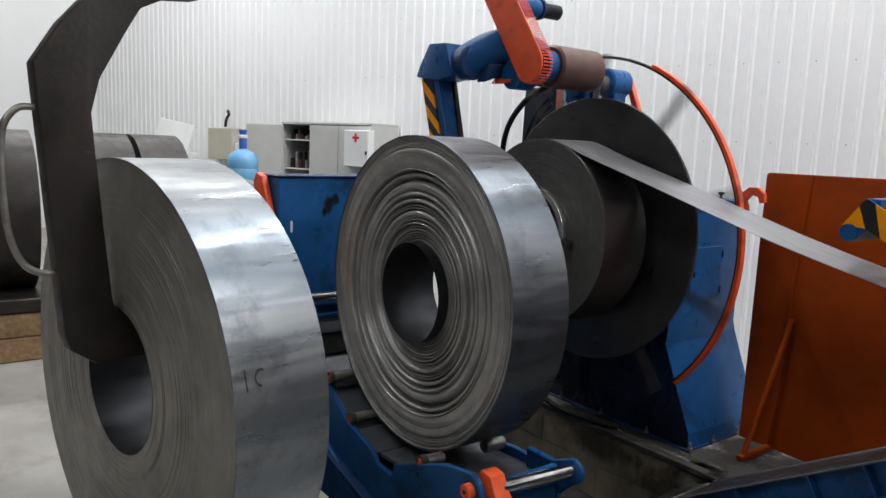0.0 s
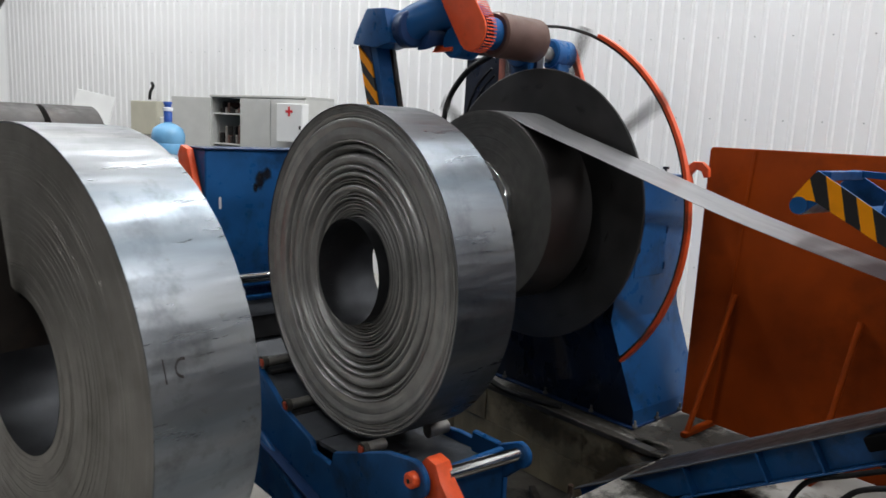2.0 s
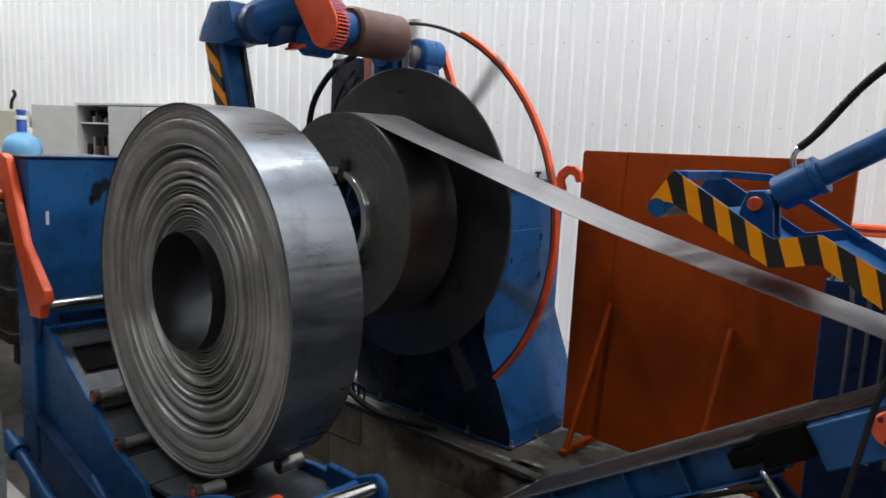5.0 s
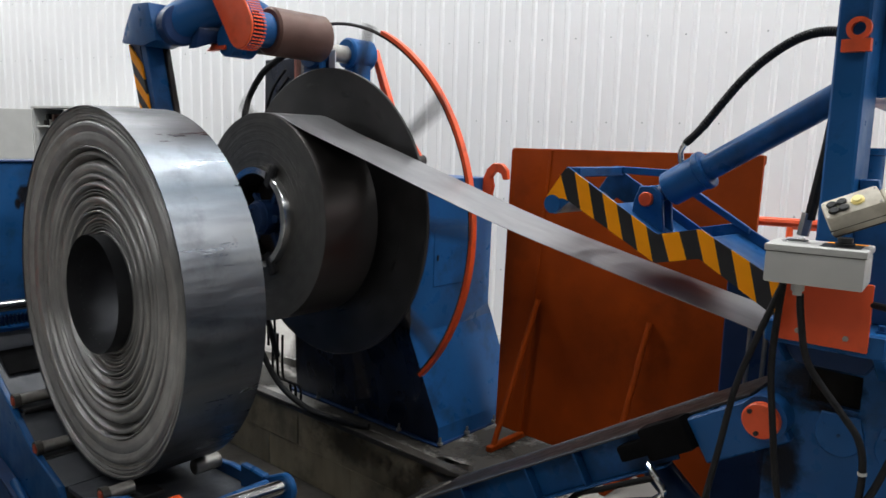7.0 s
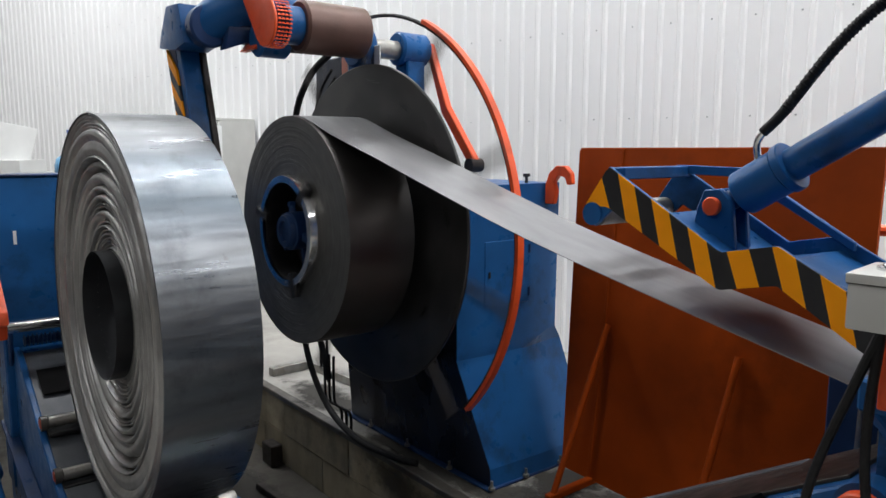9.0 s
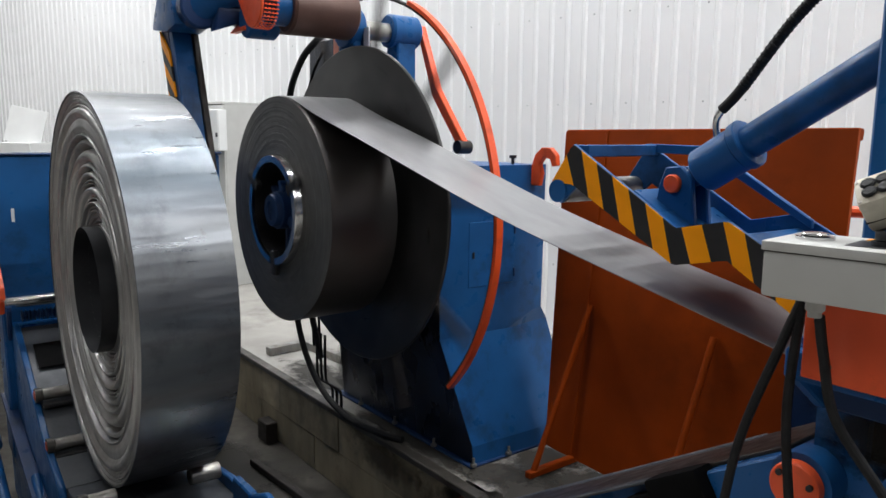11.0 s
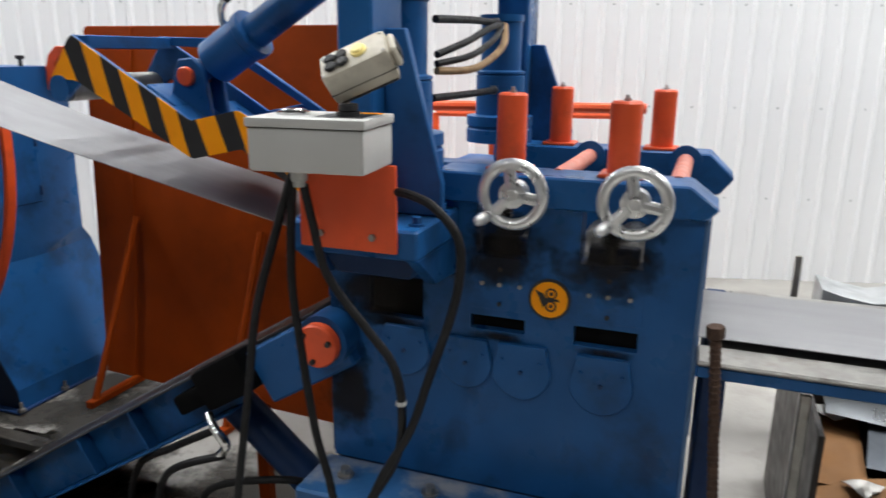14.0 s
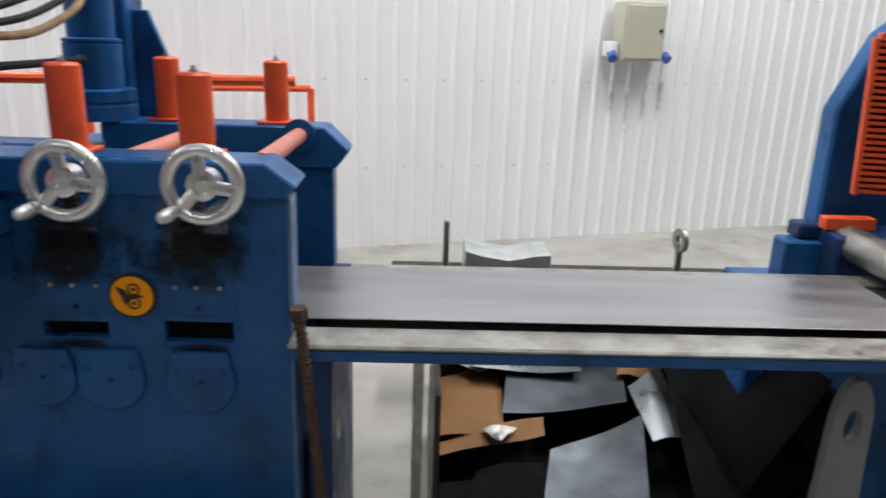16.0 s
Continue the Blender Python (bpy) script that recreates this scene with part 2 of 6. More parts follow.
GREYPAINT = principled("light_grey_enamel", (0.50, 0.50, 0.48), 0.42, 0, 0.06, 6, 0.02, 80)
CREAM = principled("dirty_cream_plastic", (0.55, 0.51, 0.42), 0.5, 0, 0.15, 14, 0.05, 90, (0.28, 0.24, 0.18), 0.6, 9)
BEIGE = principled("beige_enamel", (0.47, 0.45, 0.36), 0.45, 0, 0.06, 5)
WOOD = principled("pallet_timber", (0.30, 0.19, 0.095), 0.75, 0, 0.3, 5, 0.2, 40, (0.12, 0.075, 0.04), 0.6, 4, stretch=(1, 6, 6))
BROWN = principled("brown_steel_tube", (0.115, 0.062, 0.05), 0.45, 0.3, 0.15, 7, 0.04, 90, (0.12, 0.055, 0.045), 0.5, 6)
SALMON = principled("salmon_red_paint", (0.62, 0.22, 0.16), 0.45, 0, 0.12, 9)
CARD = principled("brown_cardboard", (0.24, 0.115, 0.042), 0.8, 0, 0.15, 6)
SCRAPDARK = principled("dark_scrap_sheet", (0.095, 0.105, 0.12), 0.45, 0.8, 0.35, 5, 0.04, 60, (0.06, 0.06, 0.07), 0.6, 6)
# matt black for dark sheets and motors, and for shade inside the straightener's slots
SHEETANDSHADE = principled("black_sheet_and_slot_shade", (0.006, 0.006, 0.0065), 0.75, 0, 0.4, 6, 0.1, 40)
SHEETANDSHADE.node_tree.nodes["Principled BSDF"].inputs["Specular IOR Level"].default_value = 0.05
GALV = principled("galvanised_sheet", (0.42, 0.435, 0.44), 0.40, 0.5, 0.2, 12, 0.05, 60)
SCRAPLIGHT = principled("bright_scrap_sheet", (0.33, 0.35, 0.37), 0.34, 0.9, 0.12, 3)
BLUEPLASTIC = principled("blue_plastic", (0.03, 0.10, 0.42), 0.4, 0, 0.05, 9)
REDPAINT = principled("red_cross_paint", (0.6, 0.02, 0.03), 0.5, 0, 0.05, 9)
DECK = principled("worn_dark_deck", (0.060, 0.066, 0.078), 0.55, 0.1, 0.25, 6, 0.1, 60, (0.03, 0.035, 0.045), 0.7, 4)
WORNBLUE = principled("scraped_blue_paint", (0.02, 0.095, 0.24), 0.4, 0.1, 0.2, 6, 0.08, 80, (0.30, 0.30, 0.30), 0.75, 7)
OILSHADE = principled("oily_dirt_and_shade", (0.05, 0.046, 0.04), 0.35, 0, 0.4, 8, 0.1, 60)
PAPER = principled("white_sign_paper", (0.72, 0.74, 0.78), 0.6, 0, 0.04, 9)


def bottle_plastic():
    m = principled("pale_blue_bottle", (0.24, 0.56, 0.88), 0.15, 0, 0.1, 6)
    m.node_tree.nodes["Principled BSDF"].inputs["Transmission Weight"].default_value = 0.35
    return m


def glow(name, colour, strength):
    m = bpy.data.materials.new(name)
    m.use_nodes = True
    bs = m.node_tree.nodes["Principled BSDF"]
    bs.inputs["Base Color"].default_value = (*colour, 1)
    bs.inputs["Emission Color"].default_value = (*colour, 1)
    bs.inputs["Emission Strength"].default_value = strength
    return m


BOTTLE = bottle_plastic()
TUBE = glow("lamp_diffuser", (1.0, 0.98, 0.95), 9.0)
BUTTON = glow("lit_yellow_button", (0.85, 0.72, 0.28), 0.10)


# ---- mesh helpers ----
def BM():
    return bmesh.new()


def box(bm, x0, x1, y0, y1, z0, z1, m=None):
    vs = [bm.verts.new(Vector(p) if m is None else m @ Vector(p)) for p in ((x0, y0, z0), (x1, y0, z0), (x1, y1, z0), (x0, y1, z0), (x0, y0, z1), (x1, y0, z1), (x1, y1, z1), (x0, y1, z1))]
    for f in ((0, 3, 2, 1), (4, 5, 6, 7), (0, 1, 5, 4), (1, 2, 6, 5), (2, 3, 7, 6), (3, 0, 4, 7)):
        bm.faces.new([vs[i] for i in f])
    return bm


def bevel(bm, w=0.004, seg=2):
    bmesh.ops.recalc_face_normals(bm, faces=bm.faces)
    es = [e for e in bm.edges if len(e.link_faces) == 2 and e.calc_face_angle(0) > 0.5]
    bmesh.ops.bevel(bm, geom=es, offset=w, segments=seg, profile=0.6, affect="EDGES", clamp_overlap=True)
    return bm


def prism(bm, pts, axis, a0, a1, m=None):
    """A flat outline pulled along an axis: the outline's two numbers are the other two axes in order."""
    def at(p, a):
        q = {"x": (a, p[0], p[1]), "y": (p[0], a, p[1]), "z": (p[0], p[1], a)}[axis]
        return Vector(q) if m is None else m @ Vector(q)
    lo = [bm.verts.new(at(p, a0)) for p in pts]
    hi = [bm.verts.new(at(p, a1)) for p in pts]
    n = len(pts)
    bm.faces.new(lo)
    bm.faces.new(hi[::-1])
    for i in range(n):
        bm.faces.new((lo[i], hi[i], hi[(i + 1) % n], lo[(i + 1) % n]))
    bmesh.ops.recalc_face_normals(bm, faces=bm.faces)
    return bm


def lathe(bm, profile, p0, way, seg=48, closed=False):
    """Turns (radius, height) pairs about the line from p0 along way."""
    way = Vector(way).normalized()
    q = way.to_track_quat("Z", "Y")
    rings = []
    for r, h in profile:
        if r < 1e-5:
            rings.append([bm.verts.new(Vector(p0) + q @ Vector((0, 0, h)))])
        else:
            rings.append([bm.verts.new(Vector(p0) + q @ Vector((r * math.cos(2 * math.pi * k / seg), r * math.sin(2 * math.pi * k / seg), h))) for k in range(seg)])
    pairs = list(zip(rings, rings[1:])) + ([(rings[-1], rings[0])] if closed else [])
    for a, b in pairs:
        for k in range(seg):
            f = [a[k % len(a)], a[(k + 1) % len(a)], b[(k + 1) % len(b)], b[k % len(b)]]
            f = list(dict.fromkeys(f))
            if len(f) > 2:
                bm.faces.new(f)
    bmesh.ops.recalc_face_normals(bm, faces=bm.faces)
    return bm


def rod(bm, p0, p1, r, seg=20, c=0.0):
    p0, p1 = Vector(p0), Vector(p1)
    h = (p1 - p0).length
    c = min(c, r * 0.6)
    prof = [(0, 0), (r - c, 0), (r, c), (r, h - c), (r - c, h), (0, h)] if c else [(0, 0), (r, 0), (r, h), (0, h)]
    return lathe(bm, prof, p0, p1 - p0, seg)


def smooth_path(pts, n=8):
    pts = [Vector(p) for p in pts]
    out = []
    for i in range(len(pts) - 1):
        a, b = pts[max(i - 1, 0)], pts[i]
        c, d = pts[i + 1], pts[min(i + 2, len(pts) - 1)]
        for k in range(n):
            t = k / n
            out.append(0.5 * ((2 * b) + (c - a) * t + (2 * a - 5 * b + 4 * c - d) * t * t + (3 * b - a - 3 * c + d) * t ** 3))
    out.append(pts[-1])
    return out


def hose(bm, pts, r, seg=10, n=8, curved=True):
    path = smooth_path(pts, n) if curved else [Vector(p) for p in pts]
    rings = []
    ref = Vector((0.31, 0.87, 0.38)).normalized()
    for i, p in enumerate(path):
        d = (path[min(i + 1, len(path) - 1)] - path[max(i - 1, 0)]).normalized()
        u = d.cross(ref).normalized()
        v = d.cross(u)
        rings.append([bm.verts.new(p + r * (u * math.cos(2 * math.pi * k / seg) + v * math.sin(2 * math.pi * k / seg))) for k in range(seg)])
    for a, b in zip(rings, rings[1:]):
        for k in range(seg):
            bm.faces.new((a[k], a[(k + 1) % seg], b[(k + 1) % seg], b[k]))
    bm.faces.new(rings[0][::-1])
    bm.faces.new(rings[-1])
    bmesh.ops.recalc_face_normals(bm, faces=bm.faces)
    return bm


def mesh_of(name, bm, material, soft=35):
    me = bpy.data.meshes.new(name)
    bm.to_mesh(me)
    bm.free()
    me.materials.append(material)
    if soft:
        for p in me.polygons:
            p.use_smooth = True
        me.set_sharp_from_angle(angle=radians(soft))
    return me


def part(name, bm, material, parent, label="", soft=35):
    """One mesh object under a thing; its numbers are places in the world."""
    ob = new(name, mesh_of(name, bm, material, soft))
    if parent is not None:
        ob.parent = parent
        up = parent
        base = Matrix()
        chain = []
        while up is not None:
            chain.append(up)
            up = up.parent
        for o in reversed(chain):
            base = base @ o.matrix_parent_inverse @ o.matrix_basis
        ob.matrix_parent_inverse = base.inverted()
    if label:
        ob["label"] = label
    return ob


def thing(name, at, label, category, group="", kind=""):
    ob = new(name)
    ob.empty_display_size = 0.1
    ob.matrix_basis = pose(*at)
    return tagged(ob, label, category, group, kind)


def single(name, bm, material, label, category, group="", kind="", soft=35):
    return tagged(part(name, bm, material, None, "", soft), label, category, group, kind)


rnd = random.Random(7)

# ---- the hall: floor, pit, walls, ceiling ----
PX0, PX1, PY0, PY1, PZ = -8.0, -2.03, 1.66, 3.50, -0.46
bm = BM()
xs, ys = (-16, PX0, PX1, 14), (-16, PY0, PY1, 13)
for i in range(3):
    for j in range(3):
        if not (i == 1 and j == 1):
            box(bm, xs[i], xs[i + 1], ys[j], ys[j + 1], -0.7, 0)
bmesh.ops.remove_doubles(bm, verts=bm.verts, dist=1e-4)
single("floor", bm, CONCRETE, "light grey dusty concrete workshop floor", "floor", kind="structure", soft=0)
single("pit_floor", box(BM(), PX0, PX1, PY0, PY1, -0.75, PZ), PITFLOOR, "dark oily concrete bottom of the coil car pit", "floor", kind="structure", soft=0)
pit = thing("pit_wall", (PX0, PY1, PZ), "stained concrete side wall of the coil car pit", "wall", kind="structure")
part("pit_lining", box(BM(), PX0, PX1, PY1 - 0.02, PY1 + 0.0, PZ, -0.002), PITWALL, pit, soft=0)
for row in range(2):
    x = PX0 + (0.0 if row else -0.3)
    while x < PX1:
        a, b = max(x, PX0), min(x + 0.78, PX1)
        if b - a > 0.05:
            part("block", bevel(box(BM(), a + 0.0015, b - 0.0015, PY1 - 0.05 - rnd.random() * 0.006, PY1 - 0.02, PZ + row * 0.215 + 0.0015, PZ + row * 0.215 + 0.2135), 0.003, 1), PITWALL, pit, soft=0)
        x += 0.78
part("coping", bevel(box(BM(), PX0, PX1, PY1 - 0.062, PY1 - 0.001, -0.03, 0.004), 0.004, 1), PITFLOOR, pit, soft=0)

WANG = 15.2
WM = pose(0.1, 6.66, 0, 0, 0, WANG)


def corrugated(name, m, s0, s1, z0, z1, label):
    """Trapezoid sheet; ribs stand towards -y of the wall's own frame."""
    bm = BM()
    pitch, depth = 0.270, 0.016
    prof, s = [], s0
    while s < s1:
        for h in (0.0, 0.135):
            prof += [(s + h, 0), (s + h + 0.076, 0), (s + h + 0.087, -depth), (s + h + 0.108, -depth), (s + h + 0.122, 0)]
        s += pitch
    lo = [bm.verts.new(m @ Vector((a, b, z0))) for a, b in prof]
    hi = [bm.verts.new(m @ Vector((a, b, z1))) for a, b in prof]
    lob = [bm.verts.new(m @ Vector((a, 0.05, z0))) for a in (prof[0][0], prof[-1][0])]
    hib = [bm.verts.new(m @ Vector((a, 0.05, z1))) for a in (prof[0][0], prof[-1][0])]
    for k in range(len(prof) - 1):
        bm.faces.new((lo[k], lo[k + 1], hi[k + 1], hi[k]))
    bm.faces.new((lob[1], lob[0], hib[0], hib[1]))
    bmesh.ops.recalc_face_normals(bm, faces=bm.faces)
    w = single(name, bm, WALL, label, "wall", kind="structure", soft=0)
    sc = BM()
    s = s0 + 0.036
    while s < s1:
        for z in (0.56, 1.15, 1.78, 2.41, 3.05, 3.7):
            lathe(sc, [(0, -0.005), (0.005, -0.004), (0.0075, 0.0)], m @ Vector((s, 0, z)), m.to_3x3() @ Vector((0, 1, 0)), 6)
        s += pitch
    scr = part("screw", sc, GALV, w)
    scr["kind"] = "stuff"
    return w


corrugated("wall_north", WM, -16.2, 13.5, 0.0, 6.0, "white trapezoid corrugated steel sheet wall with screws")
single("wall_west", box(BM(), -14.2, -14.0, -16, 3.9, 0, 6), WALL, "white sheet end wall of the hall", "wall", kind="structure", soft=0)
# unseen walls and ceiling, added in dim grey to cut the bounce light
single("wall_east", box(BM(), 12.0, 12.2, -16, 12, 0, 6), DIMWALL, "unseen dim grey end wall added to close the hall", "wall", kind="structure", soft=0)
single("wall_south", box(BM(), -16.2, 14.2, -16.2, -16.0, 0, 6), DIMWALL, "unseen dim grey long wall added to close the hall", "wall", kind="structure", soft=0)
single("ceiling", box(BM(), -16, 14, -16.2, 13, 6.0, 6.2), DIMWALL, "unseen dim grey ceiling added to close the hall", "ceiling", kind="structure", soft=0)

# rows of long ceiling lamps, all out of view
lamp0 = thing("ceiling_lamp", (0, 0, 5.8), "long white ceiling lamp with a bright diffuser", "lamp", "ceiling lamps")
part("housing", bevel(box(BM(), -0.10, 0.10, -1.4, 1.4, 5.83, 5.90), 0.01, 1), WHITE, lamp0)
part("diffuser", box(BM(), -0.08, 0.08, -1.38, 1.38, 5.80, 5.829), TUBE, lamp0)
for hy in (-1.1, 1.1):
    part("hanger", rod(BM(), (0, hy, 5.9), (0, hy, 6.0), 0.01, 8), WHITE, lamp0)
# first lamp added to brighten the west wall; y -2.6 pair lights front faces
LAMPS = [(-11.8, 0.4, 58), (-9.0, 1.9, 122), (-5.6, 1.9, 50), (-2.4, -2.6, 42), (0.8, -2.6, 34), (4.0, 1.9, 50), (-5.4, 3.9, 98), (-2.2, 4.3, 105), (0.9, 4.6, 118), (4.2, 5.4, 150)]
for k, (lx, ly, power) in enumerate(LAMPS):
    m = pose(lx, ly, 5.8)
    if k:
        copy_thing(lamp0, m)
    else:
        lamp0.matrix_basis = m
    ceiling_lamp_light(lx, ly, 5.78, 0.16, 2.76, power)

# ---- steel coils ----
def lpart(name, bm, material, parent, label="", soft=35):
    """One mesh object under a thing, in the thing's own space."""
    ob = new(name, mesh_of(name, bm, material, soft))
    ob.parent = parent
    if label:
        ob["label"] = label
    return ob


def coil_face(r0, r1, n, tele, seed, side=-1.0, y0=0.0, deep=0.0):
    """Wound edges as real rings: each one a little in or out of the next."""
    rr = random.Random(seed)
    prof = []
    drift = 0.0
    for k in range(n):
        a, b = r0 + (r1 - r0) * k / n, r0 + (r1 - r0) * (k + 1) / n
        drift = 0.75 * drift + rr.gauss(0, tele)
        off = drift + rr.gauss(0, tele * 0.35)
        if deep and rr.random() < 0.20:
            off -= deep * (1.2 - k / n)
        off *= 1.6 - 1.45 * k / n
        prof += [(a + 0.0002, y0 + side * off), (b - 0.0002, y0 + side * off)]
    return prof


def stepped_face(r0, r1, seed, side=-1.0):
    """Telescoped wraps: rounded bands with dark valleys between them, deeper towards the bore."""
    rr = random.Random(seed)
    prof, r = [(r0, side * -0.060)], r0
    while r < r1 - 0.002:
        u = (r - r0) / (r1 - r0)
        if u < 0.16:
            w, g, j = rr.uniform(0.010, 0.018), rr.uniform(0.012, 0.022), 0.003
        elif u < 0.70:
            w, g, j = rr.choice((0.016, 0.024, 0.034, 0.046)) * rr.uniform(0.85, 1.15), rr.uniform(0.020, 0.048), 0.009
        elif u < 0.86:
            w, g, j = rr.uniform(0.034, 0.070), rr.uniform(0.003, 0.012), 0.003
        else:
            w, g, j = rr.uniform(0.006, 0.016), rr.uniform(0.003, 0.010), 0.004
        w = min(w, r1 - r)
        y = -0.066 * (1 - u) ** 1.3 - (0.007 if u > 0.86 else 0.0) + rr.uniform(-j, j)
        lean = rr.uniform(0.75, 1.35)
        for k in range(9):
            p = k / 9
            dip = (0.5 + 0.5 * math.cos(2 * math.pi * p ** lean)) ** 2.2
            prof.append((r + 0.0004 + w * p, side * (y - g * dip + rr.uniform(-0.0007, 0.0007))))
        r += w
    prof.append((r1, side * -0.004))
    return prof


def steel_coil(name, centre, psi, outer, inner, width, wrap, edge, label, tele=0.002, deep=0.0, seed=3, rings=90):
    t = thing(name, (*centre, 0, 0, psi), label, "steel coil", "slit steel coils")
    ax = (0, 1, 0)
    lpart("front_edges", lathe(BM(), stepped_face(inner, outer - 0.0045, seed) if deep else coil_face(inner, outer - 0.0045, rings, tele, seed, -1, 0.0), (0, 0, 0), ax, 144), edge, t, soft=50 if deep else 25)
    lpart("back_edges", lathe(BM(), coil_face(inner, outer, 24, tele, seed + 1, 1, width), (0, 0, 0), ax, 96), edge, t, soft=25)
    lpart("outer_wrap", lathe(BM(), [(outer - 0.0044, 0.0), (outer - 0.001, 0.0), (outer, 0.001), (outer, width - 0.001), (outer - 0.0044, width)], (0, 0, 0), ax, 144), wrap, t)
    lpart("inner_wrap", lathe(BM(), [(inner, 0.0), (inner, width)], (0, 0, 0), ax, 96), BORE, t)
    return t


C1, C1PSI, C1R = (-2.68, 0.71, 0.785), 10.5, 0.778
hung = steel_coil("steel_coil", C1, C1PSI, C1R, 0.262, 0.325, WRAP, DULLEDGE, "bright slit steel coil hanging on a lifting hook", 0.0006, 0.0, 5, 110)
# marker strokes on the outer wrap
bm = BM()
for k in range(9):
    b = 0.275 - 0.009 * k
    box(bm, 0, 0.0008, 0.040 + 0.0004 * k, 0.0428 + 0.0004 * k, -0.004, 0.004, Matrix.Rotation(-b, 4, "Y") @ Matrix.Translation((C1R + 0.0016, 0, 0)))
for k in range(14):
    u = k / 13
    a = radians(70 + 190 * u)
    b = 0.240 + 0.030 * math.sin(a)
    y = 0.092 + 0.020 * math.cos(a)
    box(bm, 0, 0.0008, y, y + 0.0034, -0.004, 0.004, Matrix.Rotation(-b, 4, "Y") @ Matrix.Translation((C1R + 0.0016, 0, 0)))
lpart("marker_writing", bm, IRON, hung, "dark marker strokes")["kind"] = "stuff"

lpart("lapped_wrap", lathe(BM(), [(C1R - 0.0005, 0.0), (C1R + 0.0014, 0.0004), (C1R + 0.0014, 0.2855), (C1R - 0.0005, 0.286)], (0, 0, 0), (0, 1, 0), 144), WRAP, hung, "last wrap lying a little aside")

C2 = (-3.018, 2.148, 0.91)
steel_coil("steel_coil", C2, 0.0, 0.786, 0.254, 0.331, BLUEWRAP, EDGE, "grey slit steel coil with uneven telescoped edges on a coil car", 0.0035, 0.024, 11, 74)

# lifting hook in the hung coil: outline along the coil's axis and height
HM = pose(*C1[:2], 0, 0, 0, C1PSI)
hook = thing("lifting_hook", (*C1[:2], 0.9), "black worn steel C hook with a tube handle", "lifting hook")
outline = [(-0.246, 1.851), (-0.236, 1.70), (-0.205, 1.30), (-0.182, 0.985), (-0.165, 0.93), (-0.083, 0.871), (0.34, 0.868), (0.36, 0.90), (0.36, 1.02), (0.065, 1.022), (0.0, 1.035), (-0.024, 1.075), (-0.05, 1.35), (-0.078, 1.708), (-0.049, 1.818), (0.037, 1.973), (0.09, 2.06), (0.175, 2.105), (0.30, 2.12), (0.32, 2.34), (0.10, 2.33), (-0.086, 2.07), (-0.164, 1.98)]
part("hook_plate", bevel(prism(BM(), outline, "x", -0.035, 0.035, HM), 0.008, 2), IRON, hook)
hp = [(-0.238, 1.715), (-0.285, 1.71), (-0.327, 1.65), (-0.335, 1.52), (-0.325, 1.34), (-0.29, 1.235), (-0.24, 1.195), (-0.193, 1.192)]
part("handle", hose(BM(), [HM @ Vector((0, s, z)) for s, z in hp], 0.011, 12), STEEL, hook, "bare steel tube handle")

# ---- decoiler: turning mandrel with the paying-off coil ----
AX, AZ = -3.01, 1.190
drum = thing("mandrel", (AX, 2.98, AZ), "blue decoiler mandrel turning with a dark steel coil", "machine part")
lpart("coil_edges", lathe(BM(), coil_face(0.256, 0.517, 60, 0.00022, 21, -1, 0.0), (0, 0, 0), (0, 1, 0), 112), DARKEDGE, drum, "dark steel coil edges", soft=25)
lpart("coil_wrap", lathe(BM(), [(0.516, 0.0), (0.518, 0.001), (0.518, 0.322), (0.30, 0.323)], (0, 0, 0), (0, 1, 0), 144), DARKWRAP, drum, "dark shiny coil wrap")
for k in range(3):
    bm = BM()
    prof = [(0.222, -0.035), (0.252, -0.035), (0.255, -0.03), (0.255, 0.34), (0.222, 0.34)]
    a0, a1, n = radians(120 * k - 8 + 6), radians(120 * k - 8 + 114), 24
    rings = []
    for i in range(n + 1):
        a = a0 + (a1 - a0) * i / n
        rings.append([bm.verts.new((r * math.cos(a), y, r * math.sin(a))) for r, y in prof])
    for p, q in zip(rings, rings[1:]):
        for j in range(5):
            bm.faces.new((p[j], p[(j + 1) % 5], q[(j + 1) % 5], q[j]))
    bm.faces.new(rings[0])
    bm.faces.new(rings[-1][::-1])
    bmesh.ops.recalc_face_normals(bm, faces=bm.faces)
    lpart("segment", bm, CHROME, drum, "worn bare steel clamping segment")
    m = Matrix.Rotation(-radians(120 * k - 8), 4, "Y")
    lpart("clamp_lug", bevel(box(BM(), 0.19, 0.305, -0.034, -0.006, -0.021, 0.021, m), 0.004, 1), BLACK, drum, "black clamping lug")
    lpart("link_arm", bevel(box(BM(), 0.07, 0.19, 0.04, 0.07, -0.013, 0.013, m), 0.004, 1), NAVY, drum)
    m = Matrix.Rotation(-radians(120 * k + 52), 4, "Y")
    lpart("link_arm", bevel(prism(BM(), [(0.08, -0.022), (0.125, -0.010), (0.125, 0.010), (0.08, 0.022)], "y", 0.012, 0.035, m), 0.004, 1), NAVY, drum)
    lpart("link_eye", rod(BM(), m @ Vector((0.124, 0.010, 0)), m @ Vector((0.124, 0.038, 0)), 0.013, 14), NAVY, drum)
# black sleeve added for the shade inside the mandrel
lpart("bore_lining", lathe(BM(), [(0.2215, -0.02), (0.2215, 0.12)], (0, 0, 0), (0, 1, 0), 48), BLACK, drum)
lpart("hub_plate", lathe(BM(), [(0.05, 0.12), (0.221, 0.12), (0.221, 0.135), (0.05, 0.135)], (0, 0, 0), (0, 1, 0), 48, True), IRON, drum)
